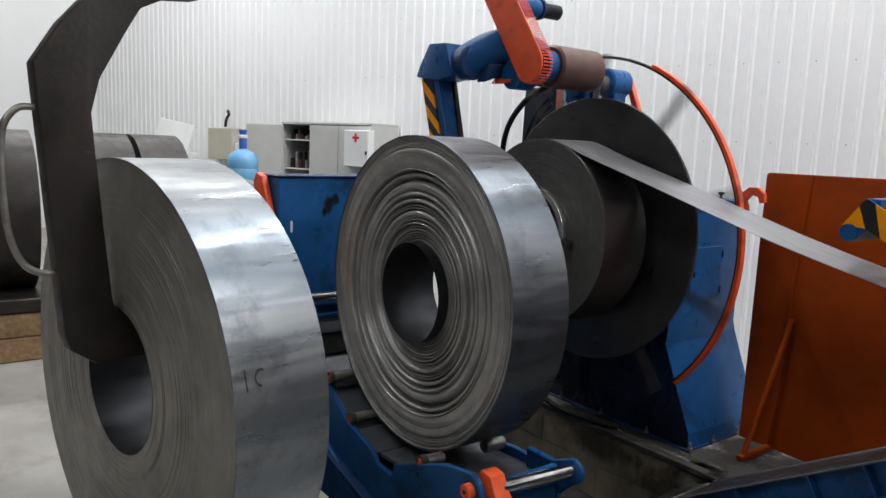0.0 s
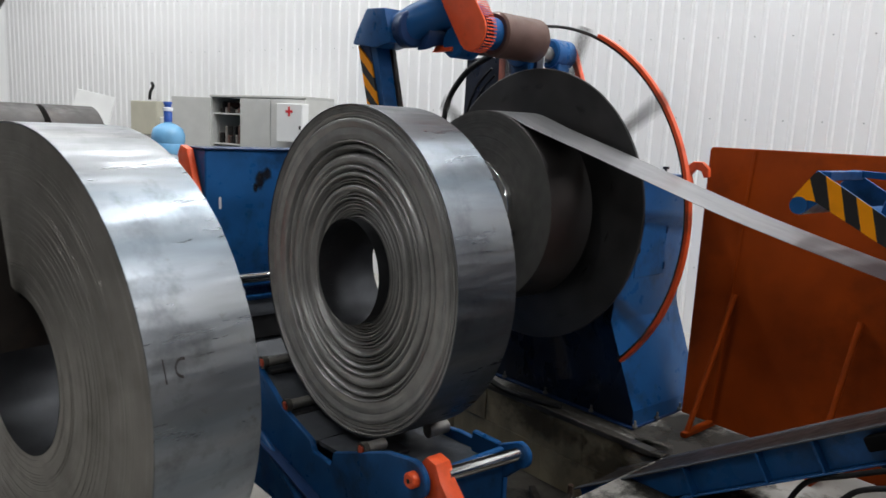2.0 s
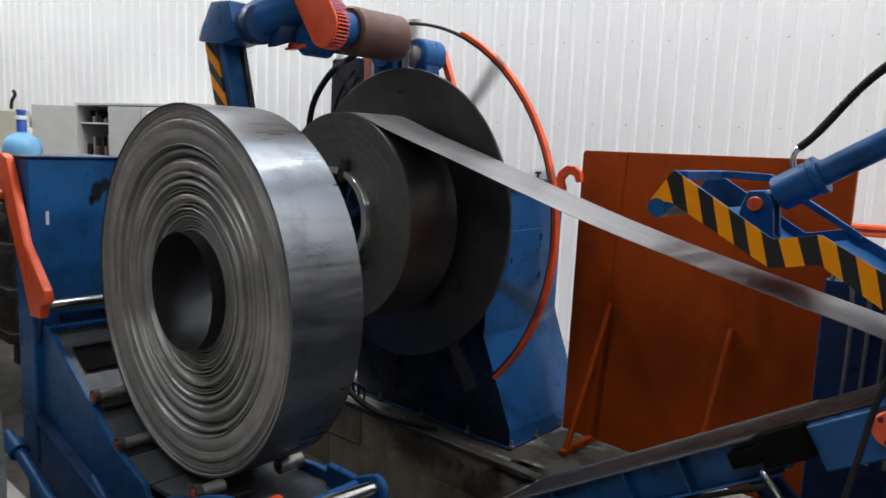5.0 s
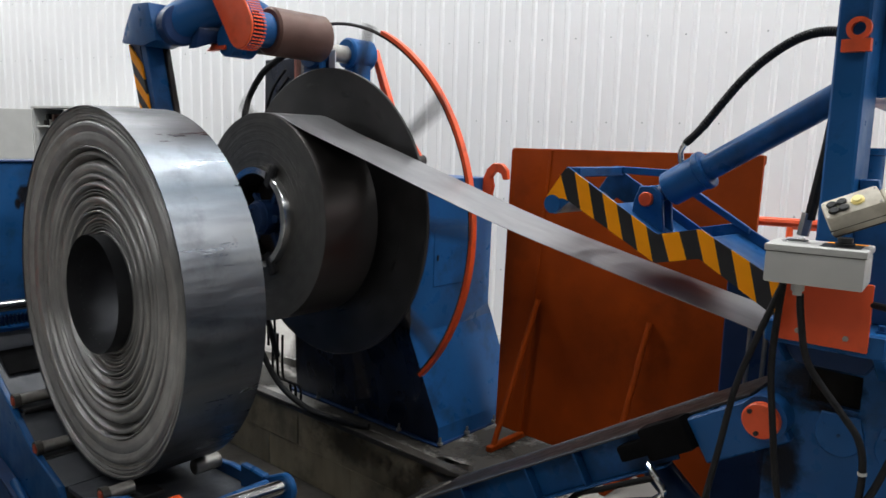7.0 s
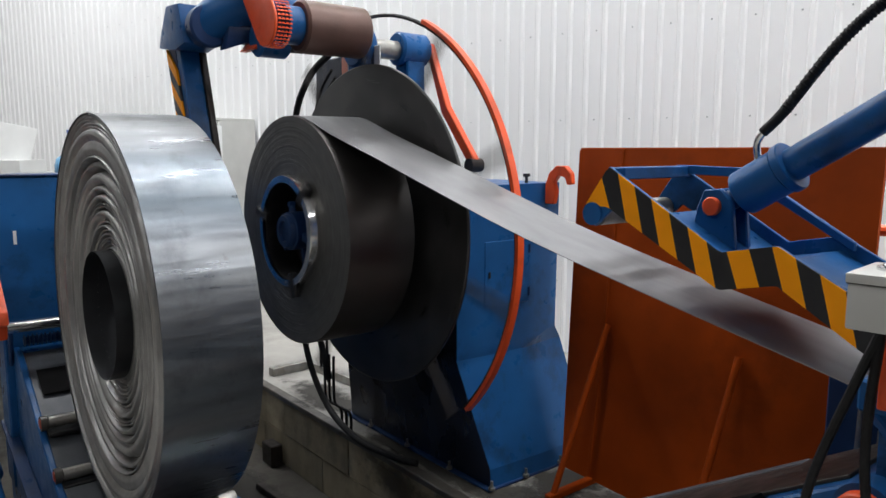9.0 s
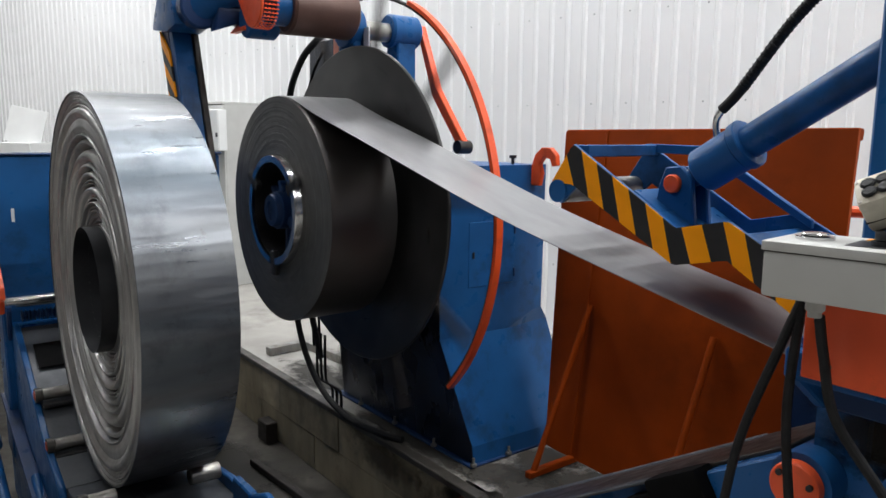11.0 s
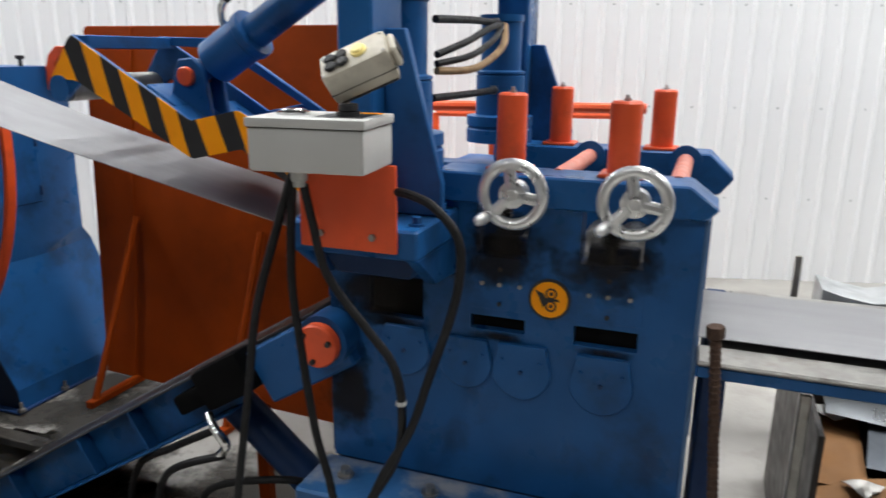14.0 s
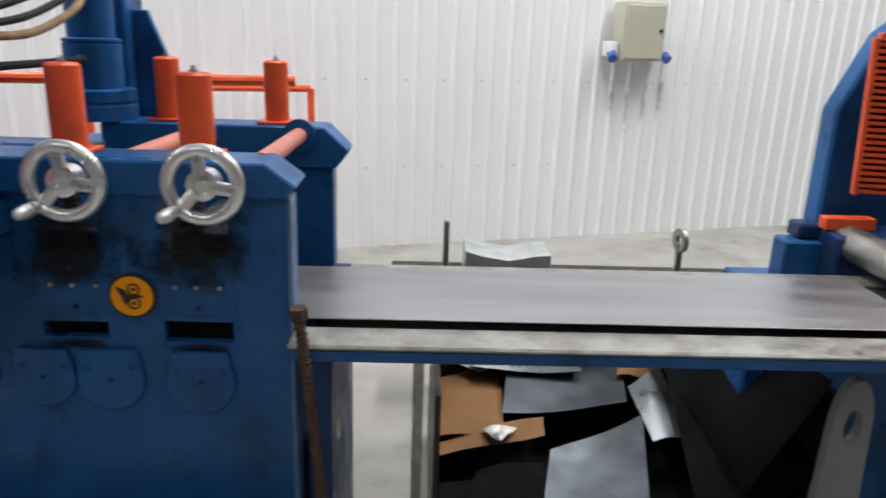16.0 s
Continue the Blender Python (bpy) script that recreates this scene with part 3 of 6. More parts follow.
lpart("hub", lathe(BM(), [(0, -0.024), (0.045, -0.024), (0.048, -0.036), (0.070, -0.036), (0.075, -0.030), (0.078, -0.012), (0.088, -0.008), (0.088, 0.34), (0, 0.34)], (0, 0, 0), (0, 1, 0), 36), NAVY, drum)
disc = lpart("back_disc", lathe(BM(), [(0.085, 0.408), (0.766, 0.408), (0.771, 0.412), (0.771, 0.420), (0.766, 0.424), (0.085, 0.424)], (0, 0, 0), (0, 1, 0), 144, True), FLANGE, drum, "large black steel retaining disc")
lpart("shaft", lathe(BM(), [(0.085, 0.34), (0.13, 0.345), (0.13, 0.408), (0.11, 0.425), (0.11, 0.62), (0, 0.62)], (0, 0, 0), (0, 1, 0), 40), NAVY, drum)

for k in range(10):
    m = Matrix.Rotation(-radians(90 - 36 * k - 2), 4, "Y")
    lpart("retaining_arm", bevel(box(BM(), 0.60, 1.02, 0.426, 0.444, -0.021, 0.021, m), 0.004, 1), IRON, drum, "dark flat steel retaining arm")

# steel strip from the coil's top down into the straightener
def strip_line():
    pts = [(AX - 0.12, 1.690), (AX, 1.708), (AX + 0.12, 1.698), (-2.68, 1.624), (-2.30, 1.505), (-1.96, 1.396), (-1.69, 1.312), (-1.45, 1.246), (-1.20, 1.183), (-0.90, 1.110), (-0.62, 1.040), (-0.45, 0.975), (-0.30, 0.925), (0.0, 0.92)]
    path = smooth_path([(x, 0, z) for x, z in pts], 6)
    bm = BM()
    rows = []
    for p in path:
        u = min(max((p.x - AX) / (0 - AX), 0), 1)
        y0 = 2.985 + 0.185 * u
        rows.append([bm.verts.new((p.x, y0, p.z)), bm.verts.new((p.x, y0 + 0.322, p.z + 0.003 * math.sin(p.x * 2))), bm.verts.new((p.x, y0 + 0.322, p.z - 0.002)), bm.verts.new((p.x, y0, p.z - 0.002))])
    for a, b in zip(rows, rows[1:]):
        for j in range(4):
            bm.faces.new((a[j], a[(j + 1) % 4], b[(j + 1) % 4], b[j]))
    bm.faces.new(rows[0])
    bm.faces.new(rows[-1][::-1])
    bmesh.ops.recalc_face_normals(bm, faces=bm.faces)
    return single("steel_strip", bm, STRIP, "grey steel strip running from the coil into the straightener", "steel strip")


strip_line()

# ---- decoiler stand ----
stand = thing("decoiler_stand", (-2.9, 3.8, 0), "blue welded steel decoiler housing bolted to the floor", "machine")
bm = BM()
secs = [(0.0, [(-3.55, 3.62), (-2.335, 3.62), (-2.320, 4.00), (-2.345, 4.30), (-3.55, 4.30)]), (0.10, [(-3.55, 3.615), (-2.338, 3.615), (-2.323, 4.00), (-2.35, 4.30), (-3.55, 4.30)]), (0.60, [(-3.45, 3.52), (-2.47, 3.52), (-2.452, 3.93), (-2.50, 4.24), (-3.45, 4.24)]), (0.67, [(-3.45, 3.51), (-2.455, 3.51), (-2.455, 4.10), (-2.47, 4.17), (-3.45, 4.17)]), (1.40, [(-3.45, 3.50), (-2.45, 3.50), (-2.45, 4.10), (-2.46, 4.17), (-3.45, 4.17)])]
rings = [[bm.verts.new((x, y, z)) for x, y in ps] for z, ps in secs]
for a, b in zip(rings, rings[1:]):
    for j in range(5):
        bm.faces.new((a[j], a[(j + 1) % 5], b[(j + 1) % 5], b[j]))
bm.faces.new(rings[0][::-1])
bm.faces.new(rings[-1])
bmesh.ops.recalc_face_normals(bm, faces=bm.faces)
part("body", bm, BLUE, stand, soft=12)
# thin dark skin over the front paints in the shade of disc and coil
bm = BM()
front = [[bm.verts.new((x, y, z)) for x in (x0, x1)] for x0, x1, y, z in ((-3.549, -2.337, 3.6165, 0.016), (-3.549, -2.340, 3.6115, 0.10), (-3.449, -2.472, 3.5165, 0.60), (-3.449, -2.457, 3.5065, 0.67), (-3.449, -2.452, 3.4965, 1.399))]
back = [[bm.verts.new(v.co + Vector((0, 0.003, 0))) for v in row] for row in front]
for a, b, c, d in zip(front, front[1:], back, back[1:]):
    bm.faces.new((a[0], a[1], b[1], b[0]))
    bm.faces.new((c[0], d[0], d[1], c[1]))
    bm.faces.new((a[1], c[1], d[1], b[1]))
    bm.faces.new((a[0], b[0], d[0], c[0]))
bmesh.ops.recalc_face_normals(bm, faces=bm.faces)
part("front_panel", bm, NAVYSHADE, stand, "blue front panel with the disc's shade painted in", soft=12)
part("bearing_block", lathe(BM(), [(0, 0), (0.24, 0), (0.25, 0.01), (0.25, 0.07), (0, 0.07)], (AX, 3.45, AZ), (0, 1, 0), 40), NAVY, stand)
part("foot_plate", bevel(box(BM(), -3.59, -2.318, 3.59, 4.33, 0.001, 0.014), 0.004, 1), NAVY, stand)
door = part("side_door", bevel(box(BM(), -2.464, -2.449, 3.67, 3.96, 0.83, 1.14), 0.003, 1), BLUE, stand)
for z in (0.88, 1.09):
    part("hinge", rod(BM(), (-2.446, 3.955, z - 0.02), (-2.446, 3.955, z + 0.02), 0.006, 8), NAVY, door)
part("latch", bevel(box(BM(), -2.447, -2.440, 3.69, 3.70, 0.97, 1.0), 0.002, 1), BLACK, door)
for yy in (3.60, 3.82, 4.06):
    part("anchor_bolt", rod(rod(BM(), (-2.31, yy, 0.02), (-2.31, yy, 0.032), 0.016, 6), (-2.31, yy, 0.032), (-2.31, yy, 0.06), 0.007, 8), STEEL, stand)
for xx in (-2.6, -2.95, -3.3):
    part("anchor_bolt", rod(rod(BM(), (xx, 3.585, 0.02), (xx, 3.585, 0.032), 0.016, 6), (xx, 3.585, 0.032), (xx, 3.585, 0.06), 0.007, 8), STEEL, stand)
part("grease_cap", rod(rod(BM(), (-2.52, 4.0, 1.40), (-2.52, 4.0, 1.43), 0.008, 8), (-2.52, 4.0, 1.43), (-2.52, 4.0, 1.445), 0.018, 12), BLACK, stand)
lug = [(-2.46, 1.30), (-2.40, 1.30), (-2.385, 1.36), (-2.40, 1.405), (-2.37, 1.44), (-2.33, 1.43), (-2.315, 1.395), (-2.285, 1.40), (-2.29, 1.45), (-2.33, 1.485), (-2.385, 1.485), (-2.43, 1.45), (-2.455, 1.39)]
part("lifting_lug", bevel(prism(BM(), lug, "y", 4.06, 4.09), 0.004, 1), ORANGE, stand, "orange lifting hook lug")
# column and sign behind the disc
part("column", bevel(prism(BM(), [(-3.80, 1.38), (-3.40, 1.38), (-3.42, 2.06), (-3.78, 2.06)], "y", 3.55, 3.75), 0.008, 1), NAVYSHADE, stand)
sign = part("name_plate", bevel(box(BM(), -3.46, -3.10, 3.536, 3.542, 1.90, 2.075), 0.001, 1), PAPER, stand, "white name plate with dark lettering")
part("sign_band", box(BM(), -3.46, -3.405, 3.532, 3.535, 1.90, 2.075), SALMON, sign)
for k in range(3):
    part("lettering_bar", box(BM(), -3.375 + 0.085 * k, -3.32 + 0.085 * k, 3.532, 3.535, 1.955, 2.045), NAVY, sign)

# guard hoop round the disc
hoop = thing("guard_hoop", (-2.88, 3.588, 0.4), "orange round guard hoop with a black cable inside", "guard")
HC, HR = (-3.121, 3.505, 1.159), 1.066
def arc(r, a0, a1, y, n=40):
    return [(HC[0] + r * math.cos(a0 + (a1 - a0) * i / n), y, HC[2] + r * math.sin(a0 + (a1 - a0) * i / n)) for i in range(n + 1)]
def band(r0, r1, y0, y1, a0, a1, n=48):
    bm = BM()
    rows = []
    for i in range(n + 1):
        a = a0 + (a1 - a0) * i / n
        rows.append([bm.verts.new((HC[0] + r * math.cos(a), y, HC[2] + r * math.sin(a))) for r, y in ((r0, y0), (r1, y0), (r1, y1), (r0, y1))])
    for p, q in zip(rows, rows[1:]):
        for j in range(4):
            bm.faces.new((p[j], p[(j + 1) % 4], q[(j + 1) % 4], q[j]))
    bm.faces.new(rows[0])
    bm.faces.new(rows[-1][::-1])
    bmesh.ops.recalc_face_normals(bm, faces=bm.faces)
    return bm
part("hoop_band", band(HR - 0.012, HR + 0.006, 3.486, 3.520, radians(-45), radians(66)), ORANGE, hoop)
part("hoop_cable", hose(BM(), arc(HR - 0.018, radians(-46), radians(97), 3.50), 0.009, 8, 1), RUBBER, hoop, "black cable")

# hold-down arm above the disc
arm = thing("hold_down_arm", (-3.6, 2.75, 1.5), "blue swing arm with an orange chain guard and brown motor", "machine part")
part("leg", bevel(prism(BM(), [(-3.72, 2.06), (-3.655, 2.06), (-3.455, 1.36), (-3.50, 1.36)], "y", 2.735, 2.83), 0.006, 1), BLUE, arm)
part("leg_side", bevel(prism(BM(), [(-3.70, 2.06), (-3.64, 2.06), (-3.44, 1.36), (-3.49, 1.36)], "y", 2.831, 2.86), 0.004, 1), IRON, arm, "dark back edge")
lgx = lambda z: -3.72 + (2.06 - z) * 0.32
for k in range(9):
    z1, z0 = 2.055 - 0.075 * k, 2.055 - 0.075 * (k + 1)
    part("stripe", prism(BM(), [(lgx(z1) - 0.098, z1), (lgx(z1 - 0.11) + 0.002, z1 - 0.11), (lgx(z0 - 0.11) + 0.002, z0 - 0.11), (lgx(z0) - 0.098, z0)], "y", 2.722, 2.733), YELLOW if k % 2 == 0 else BLACK, arm)
part("stripe_plate", bevel(prism(BM(), [(lgx(2.06) - 0.10, 2.06), (lgx(2.06) - 0.001, 2.06), (lgx(1.36) - 0.001, 1.36), (lgx(1.36) - 0.10, 1.36)], "y", 2.7335, 2.745), 0.002, 1), NAVY, arm)
part("top_bracket", bevel(prism(BM(), [(-3.83, 2.06), (-3.80, 2.12), (-3.70, 2.25), (-3.53, 2.24), (-3.46, 2.05), (-3.60, 2.03)], "y", 2.69, 2.86), 0.012, 2), BLUE, arm)
part("main_beam", hose(BM(), [(-3.50, 2.80, 2.12), (-3.44, 2.84, 2.17), (-3.37, 2.93, 2.225), (-3.32, 3.04, 2.235), (-3.28, 3.16, 2.19), (-3.26, 3.24, 2.11)], 0.098, 20, 8), BLUE, arm, soft=60)
part("beam_web", bevel(prism(BM(), [(2.84, 2.02), (2.86, 2.13), (3.10, 2.17), (3.20, 2.10), (3.06, 2.02), (2.95, 2.06)], "x", -3.42, -3.34), 0.010, 2), NAVY, arm)
part("beam_collar", rod(BM(), (-3.48, 2.80, 2.13), (-3.40, 2.80, 2.13), 0.10, 28, 0.01), NAVY, arm)
part("beam_lip", bevel(prism(BM(), [(2.93, 2.02), (3.02, 2.125), (3.06, 2.125), (2.97, 2.02)], "x", -3.40, -3.24), 0.004, 1), ORANGE, arm)
part("mid_bearing", rod(BM(), (-3.25, 3.47, 2.08), (-3.25, 3.56, 2.08), 0.105, 28, 0.01), BLUE, arm)
part("mid_bracket", bevel(box(BM(), -3.33, -3.17, 3.49, 3.54, 1.90, 2.02), 0.01, 1), BLUE, arm)
part("bearing_post", bevel(box(BM(), -3.30, -3.19, 3.77, 3.89, 1.41, 2.03), 0.008, 1), BLUE, arm)
part("pivot_shaft", rod(BM(), (-3.25, 3.36, 2.08), (-3.25, 3.95, 2.08), 0.050, 20), STEEL, arm, "bare steel shaft")
part("shaft_sleeve", rod(BM(), (-3.25, 2.96, 2.07), (-3.25, 3.359, 2.075), 0.055, 20, 0.004), DARKWRAP, arm, "dark steel sleeve")
part("pivot_bearing", rod(BM(), (-3.25, 3.74, 2.09), (-3.25, 3.92, 2.09), 0.088, 24, 0.01), BLUE, arm)
part("beam_bearing", rod(BM(), (-3.25, 2.95, 2.07), (-3.25, 3.10, 2.07), 0.085, 24, 0.01), BLUE, arm)
g = [(-3.05 + 0.105 * math.cos(a), 2.11 + 0.105 * math.sin(a)) for a in [radians(-140 + 20 * k) for k in range(10)]]
g2 = [(-3.42 + 0.105 * math.cos(a), 2.62 + 0.105 * math.sin(a)) for a in [radians(40 + 20 * k) for k in range(10)]]
part("chain_guard", bevel(prism(BM(), g + g2, "y", 2.90, 2.915), 0.004, 1), ORANGE, arm, "orange painted chain guard")
gm = BM()
edge = g + g2
for p, q in zip(edge, edge[1:] + edge[:1]):
    n = max(1, int((Vector(q) - Vector(p)).length / 0.016))
    for i in range(n):
        a, b = Vector(p).lerp(Vector(q), (i + 0.15) / n), Vector(p).lerp(Vector(q), (i + 0.6) / n)
        for y in (2.918, 2.936, 2.954, 2.972):
            d = (b - a).normalized()
            nrm = Vector((d.y, -d.x)) * 0.002
            prism(gm, [(a.x - nrm.x, a.y - nrm.y), (b.x - nrm.x, b.y - nrm.y), (b.x + nrm.x, b.y + nrm.y), (a.x + nrm.x, a.y + nrm.y)], "y", y, y + 0.010)
        prism(gm, [(a.x, a.y), (a.x + 0.004, a.y), (a.x + 0.004, a.y + 0.003), (a.x, a.y + 0.003)], "y", 2.915, 2.985)
part("guard_mesh", gm, ORANGE, arm, "orange perforated guard rim", soft=0)["kind"] = "stuff"
part("roller_neck", rod(BM(), (-3.05, 2.985, 2.11), (-3.05, 3.06, 2.11), 0.085, 28), BLUE, arm)
part("press_roller", rod(BM(), (-3.05, 3.06, 2.11), (-3.05, 3.40, 2.11), 0.118, 36, 0.012), BROWN, arm, "brown rubber covered press roller")
part("drive_motor", rod(rod(BM(), (-3.32, 2.99, 2.47), (-3.32, 3.14, 2.47), 0.060, 28), (-3.32, 3.14, 2.47), (-3.32, 3.20, 2.47), 0.050, 24, 0.006), BLUE, arm)
part("motor_flange", rod(BM(), (-3.32, 3.20, 2.47), (-3.32, 3.225, 2.47), 0.060, 24, 0.004), NAVY, arm)
part("motor_cap", rod(BM(), (-3.32, 3.225, 2.47), (-3.32, 3.37, 2.47), 0.044, 24, 0.008), RUBBER, arm)
part("motor_fitting", rod(BM(), (-3.32, 3.18, 2.52), (-3.32, 3.18, 2.56), 0.014, 10), STEEL, arm)
part("lever", bevel(prism(BM(), [(-3.25, 2.13), (-3.21, 2.13), (-3.06, 1.79), (-2.83, 1.51), (-2.87, 1.475), (-3.10, 1.75)], "y", 3.93, 3.97), 0.004, 1), ORANGE, arm, "orange lever")
part("lever_joint", rod(BM(), (-2.85, 3.91, 1.48), (-2.85, 3.99, 1.48), 0.035, 16), IRON, arm)

hoses = thing("hydraulic_hoses", (-3.6, 3.5, 0.2), "black hydraulic hoses running behind the coil", "hose")
for pts in ([(-3.44, 3.45, 2.06), (-3.68, 3.45, 1.95), (-3.85, 3.45, 1.72), (-3.87, 3.47, 1.30), (-3.74, 3.47, 0.7), (-3.55, 3.47, 0.25)], [(-3.46, 3.47, 1.98), (-3.60, 3.47, 1.85), (-3.68, 3.47, 1.6), (-3.69, 3.48, 1.0), (-3.66, 3.48, 0.3)], [(-3.44, 3.48, 1.94), (-3.57, 3.48, 1.82), (-3.63, 3.48, 1.6), (-3.63, 3.49, 1.0), (-3.60, 3.49, 0.22)]):
    part("hose", hose(BM(), pts, 0.019 if pts[0][2] > 2.0 else 0.008, 10), RUBBER, hoses)
part("low_hose", hose(BM(), [(-3.75, 3.40, 0.95), (-3.70, 3.40, 0.45), (-3.5, 3.41, 0.15), (-3.2, 3.42, 0.03), (-2.9, 3.45, 0.02), (-2.75, 3.5, 0.02)], 0.018, 10), RUBBER, hoses)
for k in range(3):
    part("pipe", hose(BM(), [(-3.60 + 0.05 * k, 3.47, 0.40), (-3.60 + 0.05 * k, 3.47, 0.16), (-3.55 + 0.05 * k, 3.47, 0.12), (-3.45 + 0.05 * k, 3.47, 0.12), (-3.42 + 0.05 * k, 3.47, 0.09), (-3.42 + 0.05 * k, 3.47, 0.02)], 0.008, 8, 4), RUBBER, hoses)

# ---- rust-brown shield on struts ----
shield = thing("shield_board", (-1.7, 4.1, 0), "rust-brown painted steel shield standing on struts", "board")
lean = math.degrees(math.atan2(0.17, 1.56))
SM = pose(-2.33, 4.04, 0.02, -lean, 0, -3.0)
part("sheet", bevel(prism(BM(), [(0.045, 0.0), (1.38, 0.0), (1.345, 1.56), (-0.04, 1.56), (-0.052, 1.545)], "y", 0, 0.012, SM), 0.004, 1), RUST, shield)
part("sheet_seam", bevel(box(BM(), 0.215, 0.232, -0.006, -0.0005, 0.0, 1.555, SM), 0.002, 1), RUST, shield)
part("top_edge", bevel(box(BM(), -0.03, 1.34, 0.013, 0.04, 1.52, 1.56, SM), 0.003, 1), RUST, shield)
for x in (0.26, 0.92):
    a = SM @ Vector((x, -0.02, 0.75))
    part("strut", rod(BM(), a, (a.x - 0.03, 3.78, 0.03), 0.015, 12), RUST, shield)
    part("foot_bar", bevel(box(BM(), a.x - 0.048, a.x - 0.012, 3.74, 4.3, 0.002, 0.034), 0.004, 1), RUST, shield)

# ---- coil car with saddle, pusher and blue box behind ----
car = thing("coil_car", (-3.3, 2.2, PZ), "blue steel coil car with rollers under a coil", "coil car")
YF, YB = 2.0, 2.58
prof = [(-4.42, PZ), (-4.42, 0.56), (-4.10, 0.545), (-3.28, 0.125), (-3.02, 0.13), (-2.96, 0.06), (-2.86, 0.06), (-2.80, 0.13), (-2.62, 0.155), (-2.40, 0.155), (-2.30, 0.05), (-2.30, PZ)]
nose = [(-2.29 + 0.082 * math.sin(radians(a)), 0.20 + 0.082 * math.cos(radians(a))) for a in range(-10, 131, 14)]
near = [(-4.42, PZ), (-4.42, 0.56), (-4.10, 0.545), (-3.49, 0.225), (-3.35, 0.148), (-3.077, 0.078), (-3.05, 0.03), (-2.90, 0.024), (-2.876, 0.094), (-2.60, 0.20), (-2.472, 0.250)] + nose + [(-2.36, 0.06), (-2.36, PZ)]
part("front_plate", bevel(prism(BM(), near, "y", YF, YF + 0.03), 0.005, 1), BLUE, car)
part("back_plate", bevel(prism(BM(), prof, "y", YB - 0.03, YB), 0.005, 1), BLUE, car)
def deck(x0, z0, x1, z1, d=0.012):
    return prism(BM(), [(x0, z0), (x1, z1), (x1, z1 - 0.02), (x0, z0 - 0.02)], "y", YF + 0.031, YB - 0.031)
part("saddle_slope", deck(-4.10, 0.538, -3.35, 0.140), DECK, car)
part("saddle_foot", deck(-3.349, 0.139, -3.077, 0.070), DECK, car)
part("saddle_bottom", deck(-3.05, 0.08, -2.36, 0.115), DECK, car)
part("saddle_head", deck(-4.19, 0.548, -4.10, 0.54), BLUE, car)
for x, z, ye in ((-3.594, 0.325, YB - 0.035), (-3.342, 0.166, YB - 0.035), (-2.66, 0.185, YF + 0.135)):
    r = part("roller", rod(BM(), (x, YF + 0.035, z), (x, ye, z), 0.027, 20, 0.004), STEEL, car, "worn bare steel roller")
    part("roller_end", bevel(box(BM(), x - 0.020, x + 0.016, YF + 0.002, YF + 0.034, z - 0.020, z + 0.018), 0.006, 2), OLDORANGE, r)
    part("bearing_cup", lathe(BM(), [(0.027, 0), (0.034, 0), (0.034, 0.028), (0.027, 0.028)], (x, YF + 0.006, z), (0, 1, 0), 20, True), OILSHADE, r)
    # black slab stands in for the shade in the roller's recess
    part("roller_slot", bevel(box(BM(), x - 0.055, x + 0.055, YF + 0.033, YF + 0.24, z - 0.055, z - 0.034), 0.004, 1), BLACK, r)
part("roller", rod(BM(), (-2.70, YB - 0.16, 0.155), (-2.70, YB - 0.035, 0.155), 0.034, 20, 0.004), STEEL, car, "worn bare steel roller")
part("slot_cover", bevel(prism(BM(), [(-3.96, 0.472), (-3.80, 0.391), (-3.80, 0.399), (-3.96, 0.480)], "y", 2.06, 2.34), 0.002, 1), SHEETANDSHADE, car)
part("lower_body", bevel(prism(BM(), [(-4.40, PZ), (-4.40, 0.10), (-3.30, -0.12), (-2.62, -0.26), (-2.62, PZ)], "y", YF - 0.03, YF - 0.001), 0.004, 1), BLUE, car)
part("lower_flange", bevel(prism(BM(), [(-4.40, 0.10), (-4.40, 0.115), (-3.30, -0.105), (-2.62, -0.245), (-2.62, -0.26), (-3.30, -0.12)], "y", YF - 0.06, YF - 0.001), 0.002, 1), NAVY, car)
part("drive_rod", rod(rod(BM(), (-4.34, 1.86, -0.04), (-3.42, 1.86, -0.30), 0.030, 18, 0.004), (-4.24, 1.86, -0.068), (-4.16, 1.86, -0.091), 0.050, 18, 0.004), BLUE, car, "blue rod with a bolted collar")
part("push_rod", rod(BM(), (-4.04, 1.94, 0.69), (-4.04, 2.75, 0.69), 0.030, 20), CHROME, car, "polished steel rod")
sp = BM()
hose(sp, [(-4.10, 2.035, 0.60), (-4.10, 2.75, 0.60)], 0.02, 12, 1)
for t in range(36):
    u = t / 36
    lathe(sp, [(0.02, 0), (0.032, 0.004), (0.02, 0.009)], (-4.10, 2.035 + 0.70 * u, 0.60), (0, 1, 0), 12)
part("coil_spring", sp, NAVY, car)
for x, z in ((-4.34, 0.66), (-4.30, 0.02), (-4.36, 0.30)):
    part("side_bolt", rod(BM(), (x, YF - 0.03, z), (x, YF, z), 0.032, 14, 0.004), NAVY, car)
part("side_bracket", bevel(prism(BM(), [(-4.36, 0.72), (-4.22, 0.72), (-4.14, 0.62), (-4.20, 0.45), (-4.32, 0.40), (-4.38, 0.5)], "y", YF - 0.022, YF - 0.001), 0.006, 1), NAVY, car)
# front roller frame with orange pusher
part("end_frame", bevel(box(BM(), -2.50, -2.332, YB - 0.055, YB - 0.02, 0.05, 0.205), 0.006, 1), BLUE, car)
part("end_wall", bevel(box(BM(), -2.315, -2.285, 2.06, YB - 0.052, -0.10, 0.20), 0.006, 1), BLUE, car)
